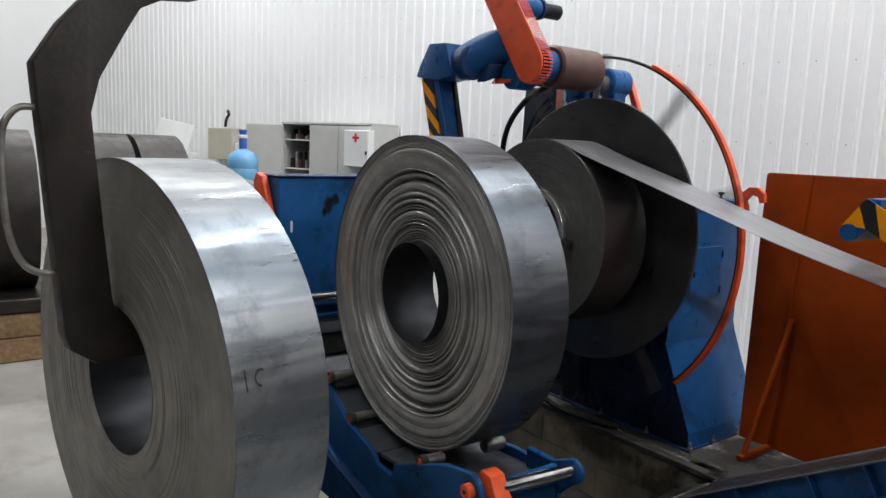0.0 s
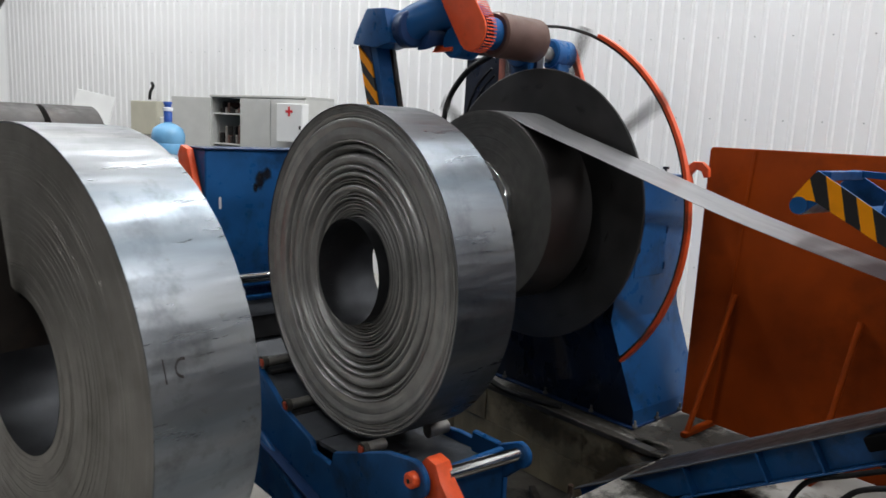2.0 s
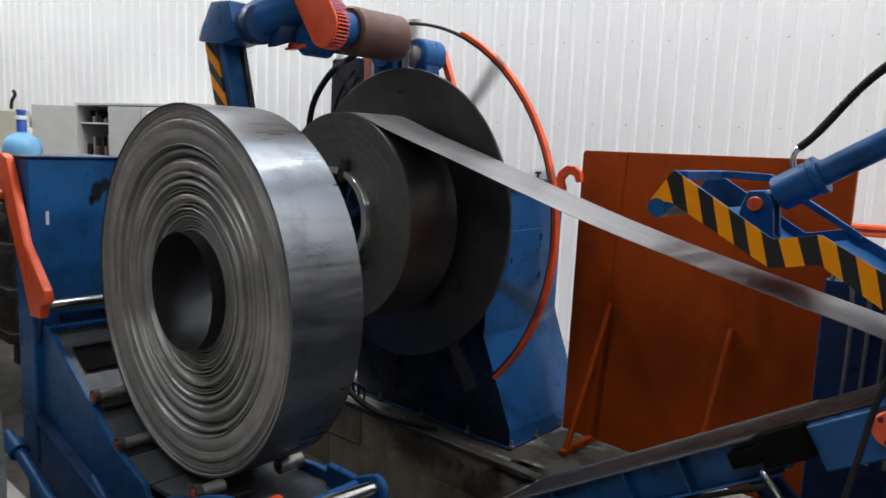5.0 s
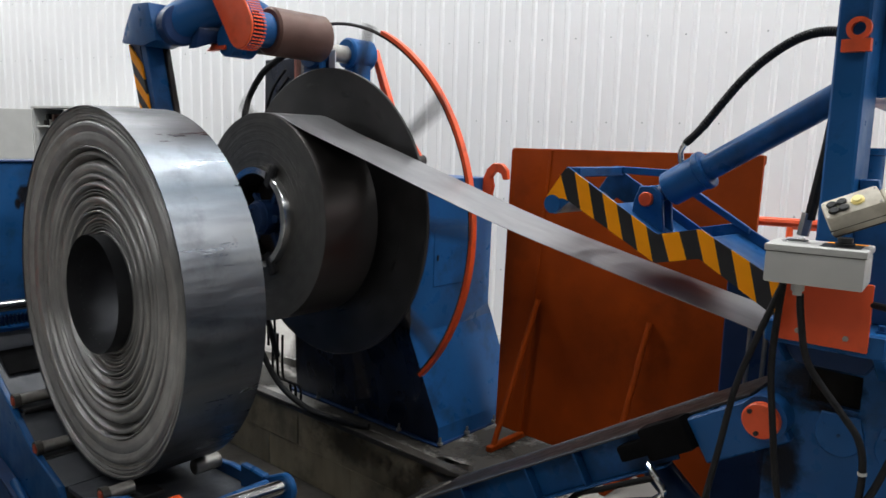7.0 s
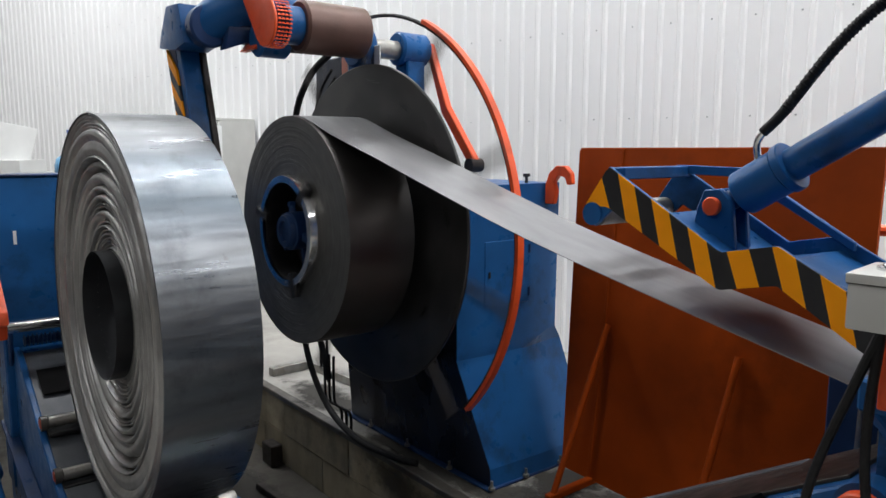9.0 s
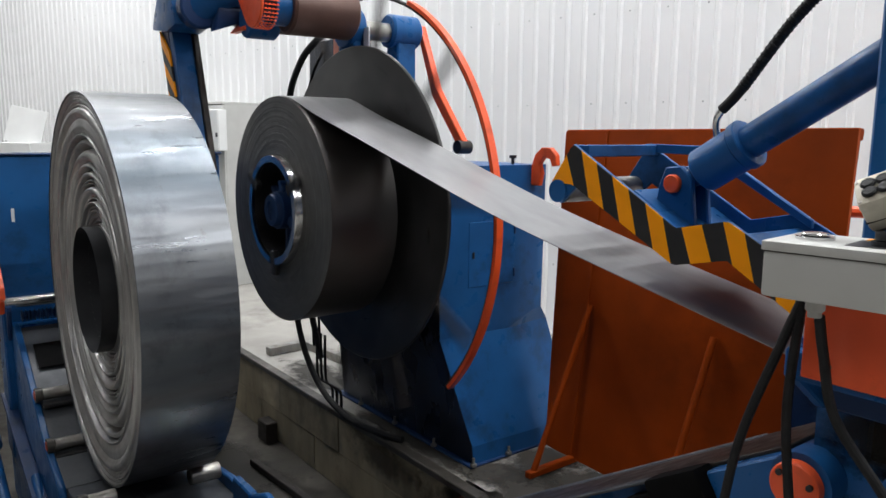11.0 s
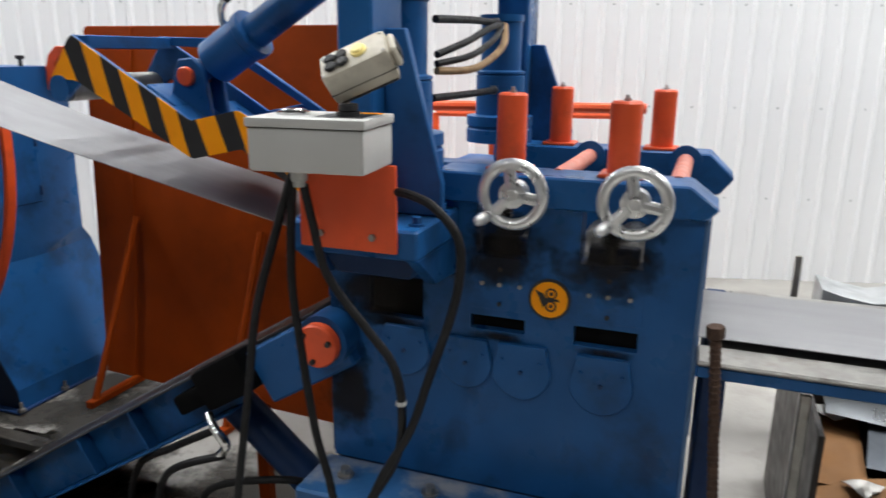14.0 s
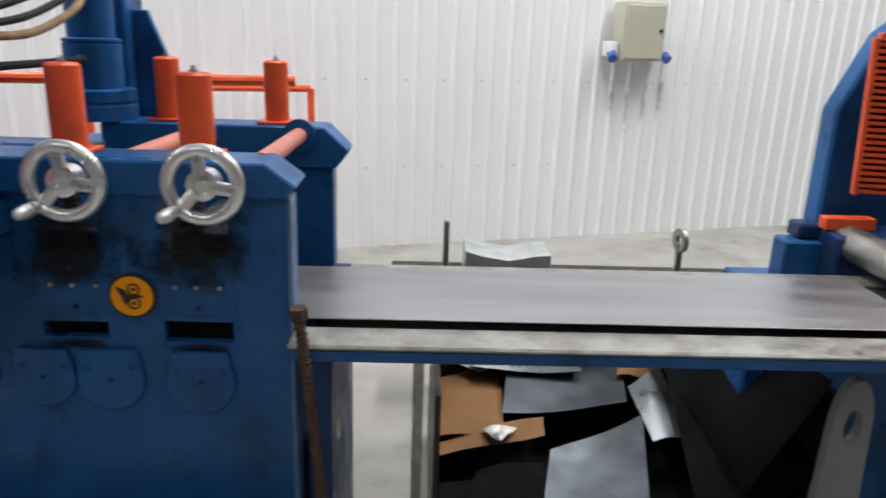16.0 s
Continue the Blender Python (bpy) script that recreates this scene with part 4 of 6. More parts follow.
part("end_rod", rod(BM(), (-2.20, 2.10, 0.23), (-2.20, YB - 0.05, 0.203), 0.030, 20), CHROME, car, "polished steel rod")
ear = [(-2.20 + 0.060 * math.sin(radians(a)), 0.195 + 0.060 * math.cos(radians(a))) for a in range(-10, 171, 15)]
part("rod_ear", bevel(prism(BM(), [(-2.33, 0.04), (-2.33, 0.20)] + ear + [(-2.27, 0.06)], "y", YB - 0.050, YB - 0.022), 0.006, 1), BLUE, car)
push = part("orange_lever", bevel(prism(BM(), [(-2.34, 0.20), (-2.26, 0.30), (-2.20, 0.29), (-2.17, 0.23), (-2.02, 0.08), (-1.92, -0.10), (-2.05, -0.16), (-2.22, 0.02)], "y", 2.04, 2.12), 0.008, 2), ORANGE, car, "orange pivoting lever")
part("pivot_cap", rod(BM(), (-2.275, 1.965, 0.212), (-2.275, 2.05, 0.212), 0.034, 24, 0.006), ORANGE, push, "orange round pin cap")
bore = rod(BM(), (-2.275, 1.9635, 0.212), (-2.275, 1.97, 0.212), 0.010, 12)
part("hollow_screw", bore, BLACK, car)
part("tie_bar", rod(BM(), (-3.55, 1.98, -0.05), (-2.55, 1.93, -0.42), 0.022, 14), BLUE, car)
lv = part("upper_lever", bevel(prism(BM(), [(-4.48, 1.38), (-4.43, 1.44), (-4.34, 1.42), (-4.13, 1.00), (-3.88, 0.80), (-3.86, 0.74), (-3.93, 0.72), (-3.95, 0.65), (-4.08, 0.64), (-4.22, 0.90), (-4.44, 1.27)], "y", 1.908, 1.952), 0.010, 2), ORANGE, car, "orange swing lever")
part("cross_pipe", rod(BM(), (-4.42, 1.93, 1.22), (-6.2, 1.93, 1.18), 0.025, 14), ORANGE, lv)

tank = thing("blue_machine_box", (-3.9, 2.3, 0), "scuffed blue steel machine cabinet behind the coil car", "machine cabinet")
part("body", bevel(box(BM(), -4.42, -4.20, 1.96, 3.15, -0.2, 1.42), 0.008, 1), BLUE, tank)
part("lid", bevel(box(BM(), -4.435, -4.19, 1.95, 3.16, 1.421, 1.432), 0.003, 1), NAVY, tank)
for k in range(9):
    part("side_screw", rod(BM(), (-4.395, 1.955, 0.45 + 0.1 * k), (-4.395, 1.962, 0.45 + 0.1 * k), 0.007, 8), BLACK, tank)
part("scrape", bevel(box(BM(), -4.1995, -4.1985, 2.04, 2.055, 1.08, 1.15), 0.0002, 1), PAPER, tank, "white scraped patch")
# ---- straightener ----
strt = thing("straightener", (-0.15, 3.4, 0), "blue steel strip straightening machine with handwheels", "machine")
FX0, FX1, FY = -0.57, 0.262, 3.10


def front_plate():
    """Side plate with its openings cut right through: built from upright strips."""
    bm = BM()
    top, bot = 1.165, 0.4785
    holes = [(-0.465, -0.33, 0.875, 0.975), (-0.215, -0.09, 0.875, 0.908), (0.018, 0.152, 0.868, 0.912), (-0.205, -0.092, 1.05, top), (0.022, 0.15, 1.05, top)]
    xs = sorted({FX0, FX1, *[h[0] for h in holes], *[h[1] for h in holes]})
    for a, b in zip(xs, xs[1:]):
        cuts = sorted((h[2], h[3]) for h in holes if h[0] <= a + 1e-6 and h[1] >= b - 1e-6)
        z = bot
        for lo, hi in cuts + [(top, top)]:
            if lo - z > 1e-4:
                box(bm, a, b, FY, FY + 0.06, z, lo)
            z = hi
    bmesh.ops.remove_doubles(bm, verts=bm.verts, dist=1e-5)
    return bm


part("side_plate", front_plate(), BLUE, strt, soft=0)
part("right_edge", bevel(box(BM(), FX1 - 0.002, FX1 + 0.008, FY - 0.002, FY + 0.062, 0.49, 1.165), 0.003, 1), WORNLITEDGE, strt)
part("inner_plate", box(BM(), FX0, FX1, FY + 0.065, FY + 0.075, 0.49, 0.86), NAVY, strt, soft=0)
# black sheets added just inside the openings stand in for their inner shade
part("opening_backing", box(BM(), -0.464, -0.331, FY + 0.022, FY + 0.026, 0.876, 0.974), SHEETANDSHADE, strt, soft=0)
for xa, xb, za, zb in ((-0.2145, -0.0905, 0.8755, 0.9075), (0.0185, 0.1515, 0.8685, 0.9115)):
    part("slot_backing", box(BM(), xa, xb, FY + 0.022, FY + 0.026, za, zb), SHEETANDSHADE, strt, soft=0)
part("far_plate", bevel(box(BM(), FX0, FX1 + 0.02, 3.66, 3.73, 0.40, 1.16), 0.004, 1), BLUE, strt)
top = [(FX0 + 0.28, 1.166), (0.262, 1.166), (0.285, 1.19), (0.228, 1.232), (-0.30, 1.232)]
part("top_beam", bevel(prism(BM(), top, "y", FY - 0.025, FY + 0.10), 0.004, 1), BLUE, strt)
topf = [(FX0 + 0.28, 1.12), (0.29, 1.12), (0.325, 1.165), (0.262, 1.226), (-0.30, 1.226)]
part("far_top_beam", bevel(prism(BM(), topf, "y", 3.64, 3.76), 0.004, 1), BLUE, strt)
part("plinth", bevel(box(BM(), FX0 - 0.02, FX1 + 0.01, 2.93, 3.10, 0.30, 0.478), 0.006, 1), WORNBLUE, strt, "plinth with scraped worn paint")
part("base", bevel(box(BM(), FX0, FX1, 3.101, 3.76, 0.0, 0.47), 0.006, 1), NAVY, strt)
part("plinth_leg", bevel(box(BM(), FX0, FX1, 2.99, 3.099, 0.0, 0.299), 0.006, 1), NAVY, strt)
for k in range(4):
    part("plinth_bolt", rod(rod(BM(), (-0.50 + 0.22 * k, 3.02, 0.478), (-0.50 + 0.22 * k, 3.02, 0.484), 0.02, 12), (-0.50 + 0.22 * k, 3.02, 0.484), (-0.50 + 0.22 * k, 3.02, 0.50), 0.013, 6), STEEL, strt)
for x, z, r in ((-0.373, 0.80, 0.062), (-0.222, 0.793, 0.062), (-0.092, 0.790, 0.066), (0.084, 0.786, 0.068)):
    bm = BM()
    pts = [(x + r * math.cos(a), z + r * math.sin(a)) for a in [radians(-202 + 224 * k / 28) for k in range(29)]]
    pts += [(x + r * 0.80, z + r * 0.95), (x - r * 0.80, z + r * 0.95)]
    d = part("bearing_cover", bevel(prism(bm, pts, "y", FY - 0.014, FY - 0.001), 0.002, 1), BLUE, strt)
    for a in (30, 150, 0):
        rr = 0.75 * r if a else 0.0
        part("cover_bolt", rod(BM(), (x + rr * math.cos(radians(a)), FY - 0.020, z + rr * math.sin(radians(a))), (x + rr * math.cos(radians(a)), FY - 0.013, z + rr * math.sin(radians(a))), 0.0045, 8), NAVY if not a else BLUE, d)
for xc in (-0.148, 0.086):
    sl = part("slide_block", bevel(box(BM(), xc - 0.063, xc + 0.072, FY - 0.0016, FY - 0.0004, 0.925, 1.045), 0.0005, 1), BLUE, strt)
    for dx, dz in ((-0.04, 0.985), (0.0, 0.985), (0.045, 0.985), (0.0, 1.02), (0.0, 0.94)):
        part("bolt", rod(BM(), (xc + dx, FY - 0.009, dz), (xc + dx, FY - 0.003, dz), 0.0048, 8), STEEL if dz == 0.985 else BLACK, sl)
    part("spindle", rod(BM(), (xc - 0.003, FY + 0.03, 1.05), (xc - 0.003, FY + 0.03, 1.17), 0.013, 12), STEEL, strt)
    sb = BM()
    for k in range(8):
        lathe(sb, [(0.013, 0), (0.019, 0.004), (0.013, 0.008)], (xc - 0.003, FY + 0.03, 1.085 + 0.009 * k), (0, 0, 1), 12)
    part("spindle_thread", sb, STEEL, strt)
    part("nut_block", bevel(box(BM(), xc - 0.05, xc + 0.055, FY + 0.02, FY + 0.055, 1.05, 1.085), 0.004, 1), NAVY, strt)


def handwheel(x, y, z):
    w = part("handwheel", lathe(BM(), [(0.0615 + 0.0125 * math.cos(a), 0.012 * math.sin(a)) for a in [2 * math.pi * k / 12 for k in range(12)]], (x, y, z), (0, 1, 0), 48, True), ALU, strt, "cast aluminium handwheel")
    part("wheel_hub", lathe(BM(), [(0, -0.012), (0.010, -0.012), (0.012, -0.008), (0.028, -0.006), (0.028, 0.03), (0, 0.03)], (x, y, z), (0, 1, 0), 24), ALU, w)
    for a in (100, 225, 350):
        c, s_ = math.cos(radians(a)), math.sin(radians(a))
        part("spoke", hose(BM(), [(x + 0.015 * c, y, z + 0.015 * s_), (x + 0.055 * c, y + 0.002, z + 0.058 * s_)], 0.0125, 10, 1), ALU, w)
    hx, hz = x + 0.062 * math.cos(radians(225)), z + 0.062 * math.sin(radians(225))
    part("crank_grip", lathe(BM(), [(0, 0), (0.008, 0), (0.011, 0.012), (0.0135, 0.03), (0.011, 0.048), (0.006, 0.054), (0, 0.056)], (hx, y - 0.005, hz), (-0.30, -1, -0.12), 14), ALU, w)
    part("wheel_shaft", rod(BM(), (x, y + 0.02, z), (x, FY, z), 0.011, 12), STEEL, w)


for x in (-0.11, 0.13):
    handwheel(x, 3.03, 1.20)
for x, y, z0, z1, r in ((-0.147, 3.15, 1.232, 1.395, 0.0315), (0.09, 3.15, 1.232, 1.385, 0.0325), (-0.146, 3.70, 1.226, 1.386, 0.031), (0.132, 3.70, 1.226, 1.385, 0.031)):
    c = part("spring_cover", rod(BM(), (x, y, z0), (x, y, z1), r, 24, 0.005), ORANGE, strt, "orange spindle cover")
    part("cover_flange", bevel(box(BM(), x - 0.045, x + 0.045, y - 0.04, y + 0.04, z0, z0 + 0.008), 0.002, 1), ORANGE, c)
    part("cover_tip", rod(rod(BM(), (x, y, z1), (x, y, z1 + 0.005), 0.008, 6), (x, y, z1 + 0.005), (x, y, z1 + 0.012), 0.004, 8), GALV, c)
for x in (-0.05, 0.20):
    part("cross_bar", rod(BM(), (x, FY + 0.08, 1.215), (x, 3.66, 1.205), 0.020, 16), SALMON, strt, "salmon painted cross bar")
    part("bar_flange", rod(BM(), (x, 3.625, 1.205), (x, 3.64, 1.205), 0.042, 20), BLUE, strt)
for k, x in enumerate((-0.37, -0.20, -0.09, 0.084)):
    part("roll", rod(BM(), (x, 3.165, 0.845), (x, 3.655, 0.845), 0.045, 24), STEEL, strt, "bare steel straightening roll")
for x in (-0.148, 0.0, 0.086):
    part("roll", rod(BM(), (x, 3.165, 0.985), (x, 3.655, 0.985), 0.045, 24), STEEL, strt, "bare steel straightening roll")
# warning disc
wd = part("warning_sign", rod(BM(), (-0.037, 3.098, 0.965), (-0.037, 3.094, 0.965), 0.046, 40), BLACK, strt, "round yellow warning sign")
part("yellow_field", rod(BM(), (-0.037, 3.0945, 0.965), (-0.037, 3.0925, 0.965), 0.040, 40), YELLOW, wd)
for dz in (0.014, -0.014):
    part("roller_symbol", lathe(BM(), [(0.009, 0), (0.0125, 0), (0.0125, 0.0012), (0.009, 0.0012)], (-0.033, 3.0913, 0.965 + dz), (0, 1, 0), 20, True), BLACK, wd)
    part("roller_dot", rod(BM(), (-0.033, 3.0913, 0.965 + dz), (-0.033, 3.0925, 0.965 + dz), 0.004, 12), BLACK, wd)
part("symbol_wedge", prism(BM(), [(-0.068, 0.985), (-0.050, 0.978), (-0.043, 0.968), (-0.018, 0.968), (-0.014, 0.963), (-0.040, 0.962), (-0.050, 0.946), (-0.057, 0.965)], "y", 3.0913, 3.0925), BLACK, wd)
# bracket platform with post
part("platform", bevel(box(BM(), -0.525, -0.245, 2.85, 3.10, 1.09, 1.15), 0.005, 1), BLUE, strt)
part("platform_web", bevel(prism(BM(), [(2.86, 1.089), (3.099, 1.089), (3.099, 1.0), (2.97, 1.01)], "x", -0.275, -0.25), 0.004, 1), BLUE, strt)
part("platform_web", bevel(prism(BM(), [(2.86, 1.089), (3.099, 1.089), (3.099, 1.0), (2.97, 1.01)], "x", -0.52, -0.495), 0.004, 1), BLUE, strt)
part("far_platform", bevel(box(BM(), -0.50, -0.13, 3.735, 3.95, 1.09, 1.149), 0.005, 1), BLUE, strt)
part("platform_body", bevel(prism(BM(), [(-0.52, 1.088), (-0.26, 1.088), (-0.30, 1.02), (-0.47, 1.02)], "y", 2.95, 3.099), 0.004, 1), NAVY, strt)
for x, y in ((-0.265, 2.90), (-0.265, 3.04), (-0.50, 2.88)):
    part("platform_bolt", rod(rod(BM(), (x, y, 1.15), (x, y, 1.155), 0.015, 12), (x, y, 1.155), (x, y, 1.168), 0.010, 6), BLUE, strt)
post = part("post", bevel(box(BM(), -0.445, -0.37, 2.93, 3.08, 1.15, 2.25), 0.006, 1), BLUE, strt)
part("gusset", bevel(prism(BM(), [(-0.369, 1.151), (-0.245, 1.151), (-0.245, 1.22), (-0.325, 1.52), (-0.369, 1.52)], "y", 2.985, 3.005), 0.003, 1), BLUE, strt)
ring = BM()
lathe(ring, [(0.016, -0.008), (0.028, -0.008), (0.028, 0.008), (0.016, 0.008)], (-0.39, 2.915, 1.885), (0, 1, 0), 24, True)
box(ring, -0.425, -0.36, 2.905, 2.929, 1.83, 1.86)
part("lifting_eye", ring, ORANGE, strt, "orange lifting eye")
fpost = part("post", bevel(box(BM(), -0.37, -0.275, 3.79, 3.92, 1.15, 2.25), 0.006, 1), BLUE, strt)
part("gusset", bevel(prism(BM(), [(-0.274, 1.15), (-0.14, 1.15), (-0.14, 1.25), (-0.235, 1.50), (-0.274, 1.50)], "y", 3.84, 3.86), 0.003, 1), BLUE, strt)
part("head_beam", bevel(prism(BM(), [(3.081, 2.25), (3.081, 1.73), (3.789, 1.71), (3.789, 2.25)], "x", -0.435, -0.30), 0.006, 1), BLUE, strt)
for x, y, zt in ((-0.407, 3.16, 1.60), (-0.328, 3.70, 1.578)):
    cy = part("lift_cylinder", lathe(BM(), [(0, 1.226), (0.096, 1.226), (0.096, 1.262), (0.092, 1.266), (0.092, 1.27), (0.096, 1.274), (0.096, 1.30), (0.070, 1.304), (0.070, 1.412), (0.066, 1.415), (0.070, 1.418), (0.070, 1.424), (0.057, 1.428), (0.058, zt - 0.02), (0.062, zt - 0.018), (0.062, zt), (0, zt)], (x, y, 0), (0, 0, 1), 36), BLUE, strt)
    for z in (1.375, 1.555):
        part("fitting", rod(rod(BM(), (x, y - 0.05, z), (x, y - 0.085, z), 0.009, 8), (x, y - 0.058, z), (x, y - 0.075, z), 0.014, 6), STEEL, cy)
hb = thing("hydraulic_hoses", (-0.25, 3.3, 1.3), "black and brown hydraulic hoses between lift cylinders", "hose")
for pts, r, mt in (([(-0.335, 3.18, 1.545), (-0.31, 3.35, 1.55), (-0.31, 3.50, 1.552), (-0.325, 3.645, 1.555)], 0.009, RUBBER), ([(-0.335, 3.19, 1.47), (-0.30, 3.30, 1.50), (-0.29, 3.45, 1.535), (-0.315, 3.645, 1.55)], 0.0085, RUBBER), ([(-0.335, 3.19, 1.435), (-0.285, 3.32, 1.44), (-0.265, 3.48, 1.49), (-0.305, 3.645, 1.548)], 0.0090, WOOD), ([(-0.335, 3.19, 1.45), (-0.29, 3.31, 1.47), (-0.28, 3.46, 1.51), (-0.31, 3.645, 1.549)], 0.0080, RUBBER), ([(-0.345, 3.19, 1.375), (-0.32, 3.4, 1.376), (-0.325, 3.63, 1.375)], 0.009, RUBBER)):
    part("hose", hose(BM(), pts, r, 10), mt, hb)

# control box and pendant on the orange plate
ctl = thing("control_box", (-0.38, 2.77, 1.275), "light grey control box on an orange plate", "control box")
CM = pose(-0.488, 2.68, 1.275, 0, 0, 6)
part("box_body", bevel(box(BM(), 0, 0.21, 0, 0.155, 0, 0.075, CM), 0.006, 2), GREYPAINT, ctl)
part("box_lid", bevel(box(BM(), -0.003, 0.213, -0.003, 0.158, 0.0755, 0.092, CM), 0.004, 2), GREYPAINT, ctl)
kn = part("selector_knob", rod(rod(BM(), CM @ Vector((0.158, 0.07, 0.092)), CM @ Vector((0.158, 0.07, 0.10)), 0.021, 24), CM @ Vector((0.158, 0.07, 0.10)), CM @ Vector((0.158, 0.07, 0.114)), 0.017, 24, 0.002), BLACK, ctl, "black rotary knob")
part("steel_cap", rod(rod(BM(), CM @ Vector((0.05, 0.08, 0.092)), CM @ Vector((0.05, 0.08, 0.097)), 0.030, 24), CM @ Vector((0.05, 0.08, 0.097)), CM @ Vector((0.05, 0.08, 0.102)), 0.022, 24, 0.002), CHROME, ctl, "round chrome cap")
part("lid_seam", box(BM(), -0.0008, 0.2108, -0.0008, 0.1558, 0.0745, 0.076, CM), OILSHADE, ctl)
part("yellow_label", box(BM(), 0.115, 0.200, 0.118, 0.140, 0.0925, 0.0932, CM), YELLOW, ctl)
part("label_plate", box(BM(), 0.110, 0.195, 0.032, 0.116, 0.0922, 0.0928, CM), BLACK, ctl)
part("mount_plate", bevel(box(BM(), -0.487, -0.282, 2.838, 2.846, 1.105, 1.274), 0.002, 1), ORANGE, ctl, "orange mounting plate")
for x in (-0.44, -0.33):
    part("plate_bolt", rod(BM(), (x, 2.830, 1.135), (x, 2.838, 1.135), 0.007, 6), STEEL, ctl)
part("cable_gland", rod(rod(BM(), CM @ Vector((0.07, 0.05, 0)), CM @ Vector((0.07, 0.05, -0.022)), 0.015, 16, 0.002), CM @ Vector((0.07, 0.05, -0.022)), CM @ Vector((0.07, 0.05, -0.032)), 0.011, 12), GREYPAINT, ctl)
rem = thing("pendant_control", (-0.34, 2.83, 1.37), "dirty cream push button pendant lying on the control box", "remote control")
RM = pose(-0.372, 2.770, 1.398, 36, -24, 16) @ Matrix.Scale(1.0, 4)
part("shell", bevel(box(BM(), 0, 0.125, 0, 0.068, -0.022, 0.040, RM), 0.009, 2), CREAM, rem)
part("end_cap", bevel(box(BM(), 0.1255, 0.138, 0.006, 0.056, -0.006, 0.034, RM), 0.004, 1), CREAM, rem)
part("end_recess", bevel(box(BM(), 0.1382, 0.1405, 0.014, 0.048, 0.0, 0.028, RM), 0.0008, 1), RUBBER, rem, "dark recessed end")
part("shell_seam", box(BM(), -0.0006, 0.1256, -0.0006, 0.0686, -0.001, 0.0005, RM), RUBBER, rem)
# dark base slab paints the shade below the pendant
part("shell_base", bevel(box(BM(), 0.004, 0.121, 0.003, 0.065, -0.028, -0.0223, RM), 0.004, 1), OILSHADE, rem, "underside darkened as in shade")
for dx, dy in ((0.022, 0.020), (0.022, 0.042), (0.044, 0.020), (0.044, 0.042)):
    part("push_button", rod(BM(), RM @ Vector((dx, dy, 0.040)), RM @ Vector((dx, dy, 0.047)), 0.0118, 16, 0.003), RUBBER, rem, "dark grey push button")
part("yellow_button", rod(rod(BM(), RM @ Vector((0.076, 0.032, 0.040)), RM @ Vector((0.076, 0.032, 0.044)), 0.0145, 20), RM @ Vector((0.076, 0.032, 0.044)), RM @ Vector((0.076, 0.032, 0.050)), 0.0115, 20, 0.002), BUTTON, rem, "lit yellow button")
for dx, dy in ((0.006, 0.006), (0.006, 0.056), (0.118, 0.006), (0.118, 0.056)):
    part("screw", rod(BM(), RM @ Vector((dx, dy, 0.040)), RM @ Vector((dx, dy, 0.0412)), 0.003, 8), STEEL, rem)
cab = thing("control_cables", (-0.40, 2.75, 0.5), "black rubber control cables hanging to the floor", "cable")
for pts in ([(-0.47, 2.80, 1.27), (-0.505, 2.79, 1.16), (-0.56, 2.78, 0.977), (-0.591, 2.78, 0.794), (-0.63, 2.77, 0.538), (-0.66, 2.75, 0.25), (-0.70, 2.70, 0.02)],
            [(-0.474, 2.80, 1.272), (-0.482, 2.79, 1.06), (-0.466, 2.79, 0.896), (-0.441, 2.79, 0.724), (-0.41, 2.79, 0.60), (-0.37, 2.78, 0.35), (-0.36, 2.75, 0.02)],
            [(-0.418, 2.742, 1.245), (-0.415, 2.76, 1.18), (-0.392, 2.77, 1.073), (-0.316, 2.78, 0.971), (-0.270, 2.79, 0.905), (-0.256, 2.80, 0.82), (-0.27, 2.81, 0.70), (-0.33, 2.80, 0.58), (-0.42, 2.79, 0.40), (-0.44, 2.77, 0.02)],
            [(-0.29, 2.85, 1.225), (-0.24, 2.82, 1.225), (-0.188, 2.80, 1.208), (-0.144, 2.80, 1.15), (-0.150, 2.80, 1.043), (-0.198, 2.80, 0.89), (-0.24, 2.80, 0.762), (-0.31, 2.80, 0.627), (-0.38, 2.79, 0.42), (-0.40, 2.77, 0.02)]):
    part("cable", hose(BM(), pts, 0.0086, 10), RUBBER, cab)
part("cable_tie", rod(BM(), (-0.256, 2.80, 0.818), (-0.257, 2.80, 0.826), 0.0105, 12), GREYPAINT, cab)

# ---- striped hold-down guide with its cylinder ----
gd = thing("strip_guide", (-1.0, 3.3, 1.1), "blue hinged strip guide with yellow and black stripes", "machine part")
TOP = [(-1.345, 1.512), (-0.985, 1.302), (-0.840, 1.333), (-0.52, 1.165)]
BOT = [(-1.345, 1.395), (-0.985, 1.205), (-0.835, 1.238), (-0.52, 1.05)]


def on(line, x):
    for (xa, za), (xb, zb) in zip(line, line[1:]):
        if xa <= x <= xb:
            return za + (zb - za) * (x - xa) / (xb - xa)
    return line[0][1] if x < line[0][0] else line[-1][1]


plate = [(-1.43, 1.355), (-1.425, 1.40), (-1.345, 1.512)] + TOP[1:] + BOT[::-1][:-1] + [(-1.33, 1.388), (-1.39, 1.335)]
for y in (3.155, 3.505):
    part("side_plate", bevel(prism(BM(), plate, "y", y, y + 0.012), 0.002, 1), BLUE, gd)
k, x = 0, -1.41
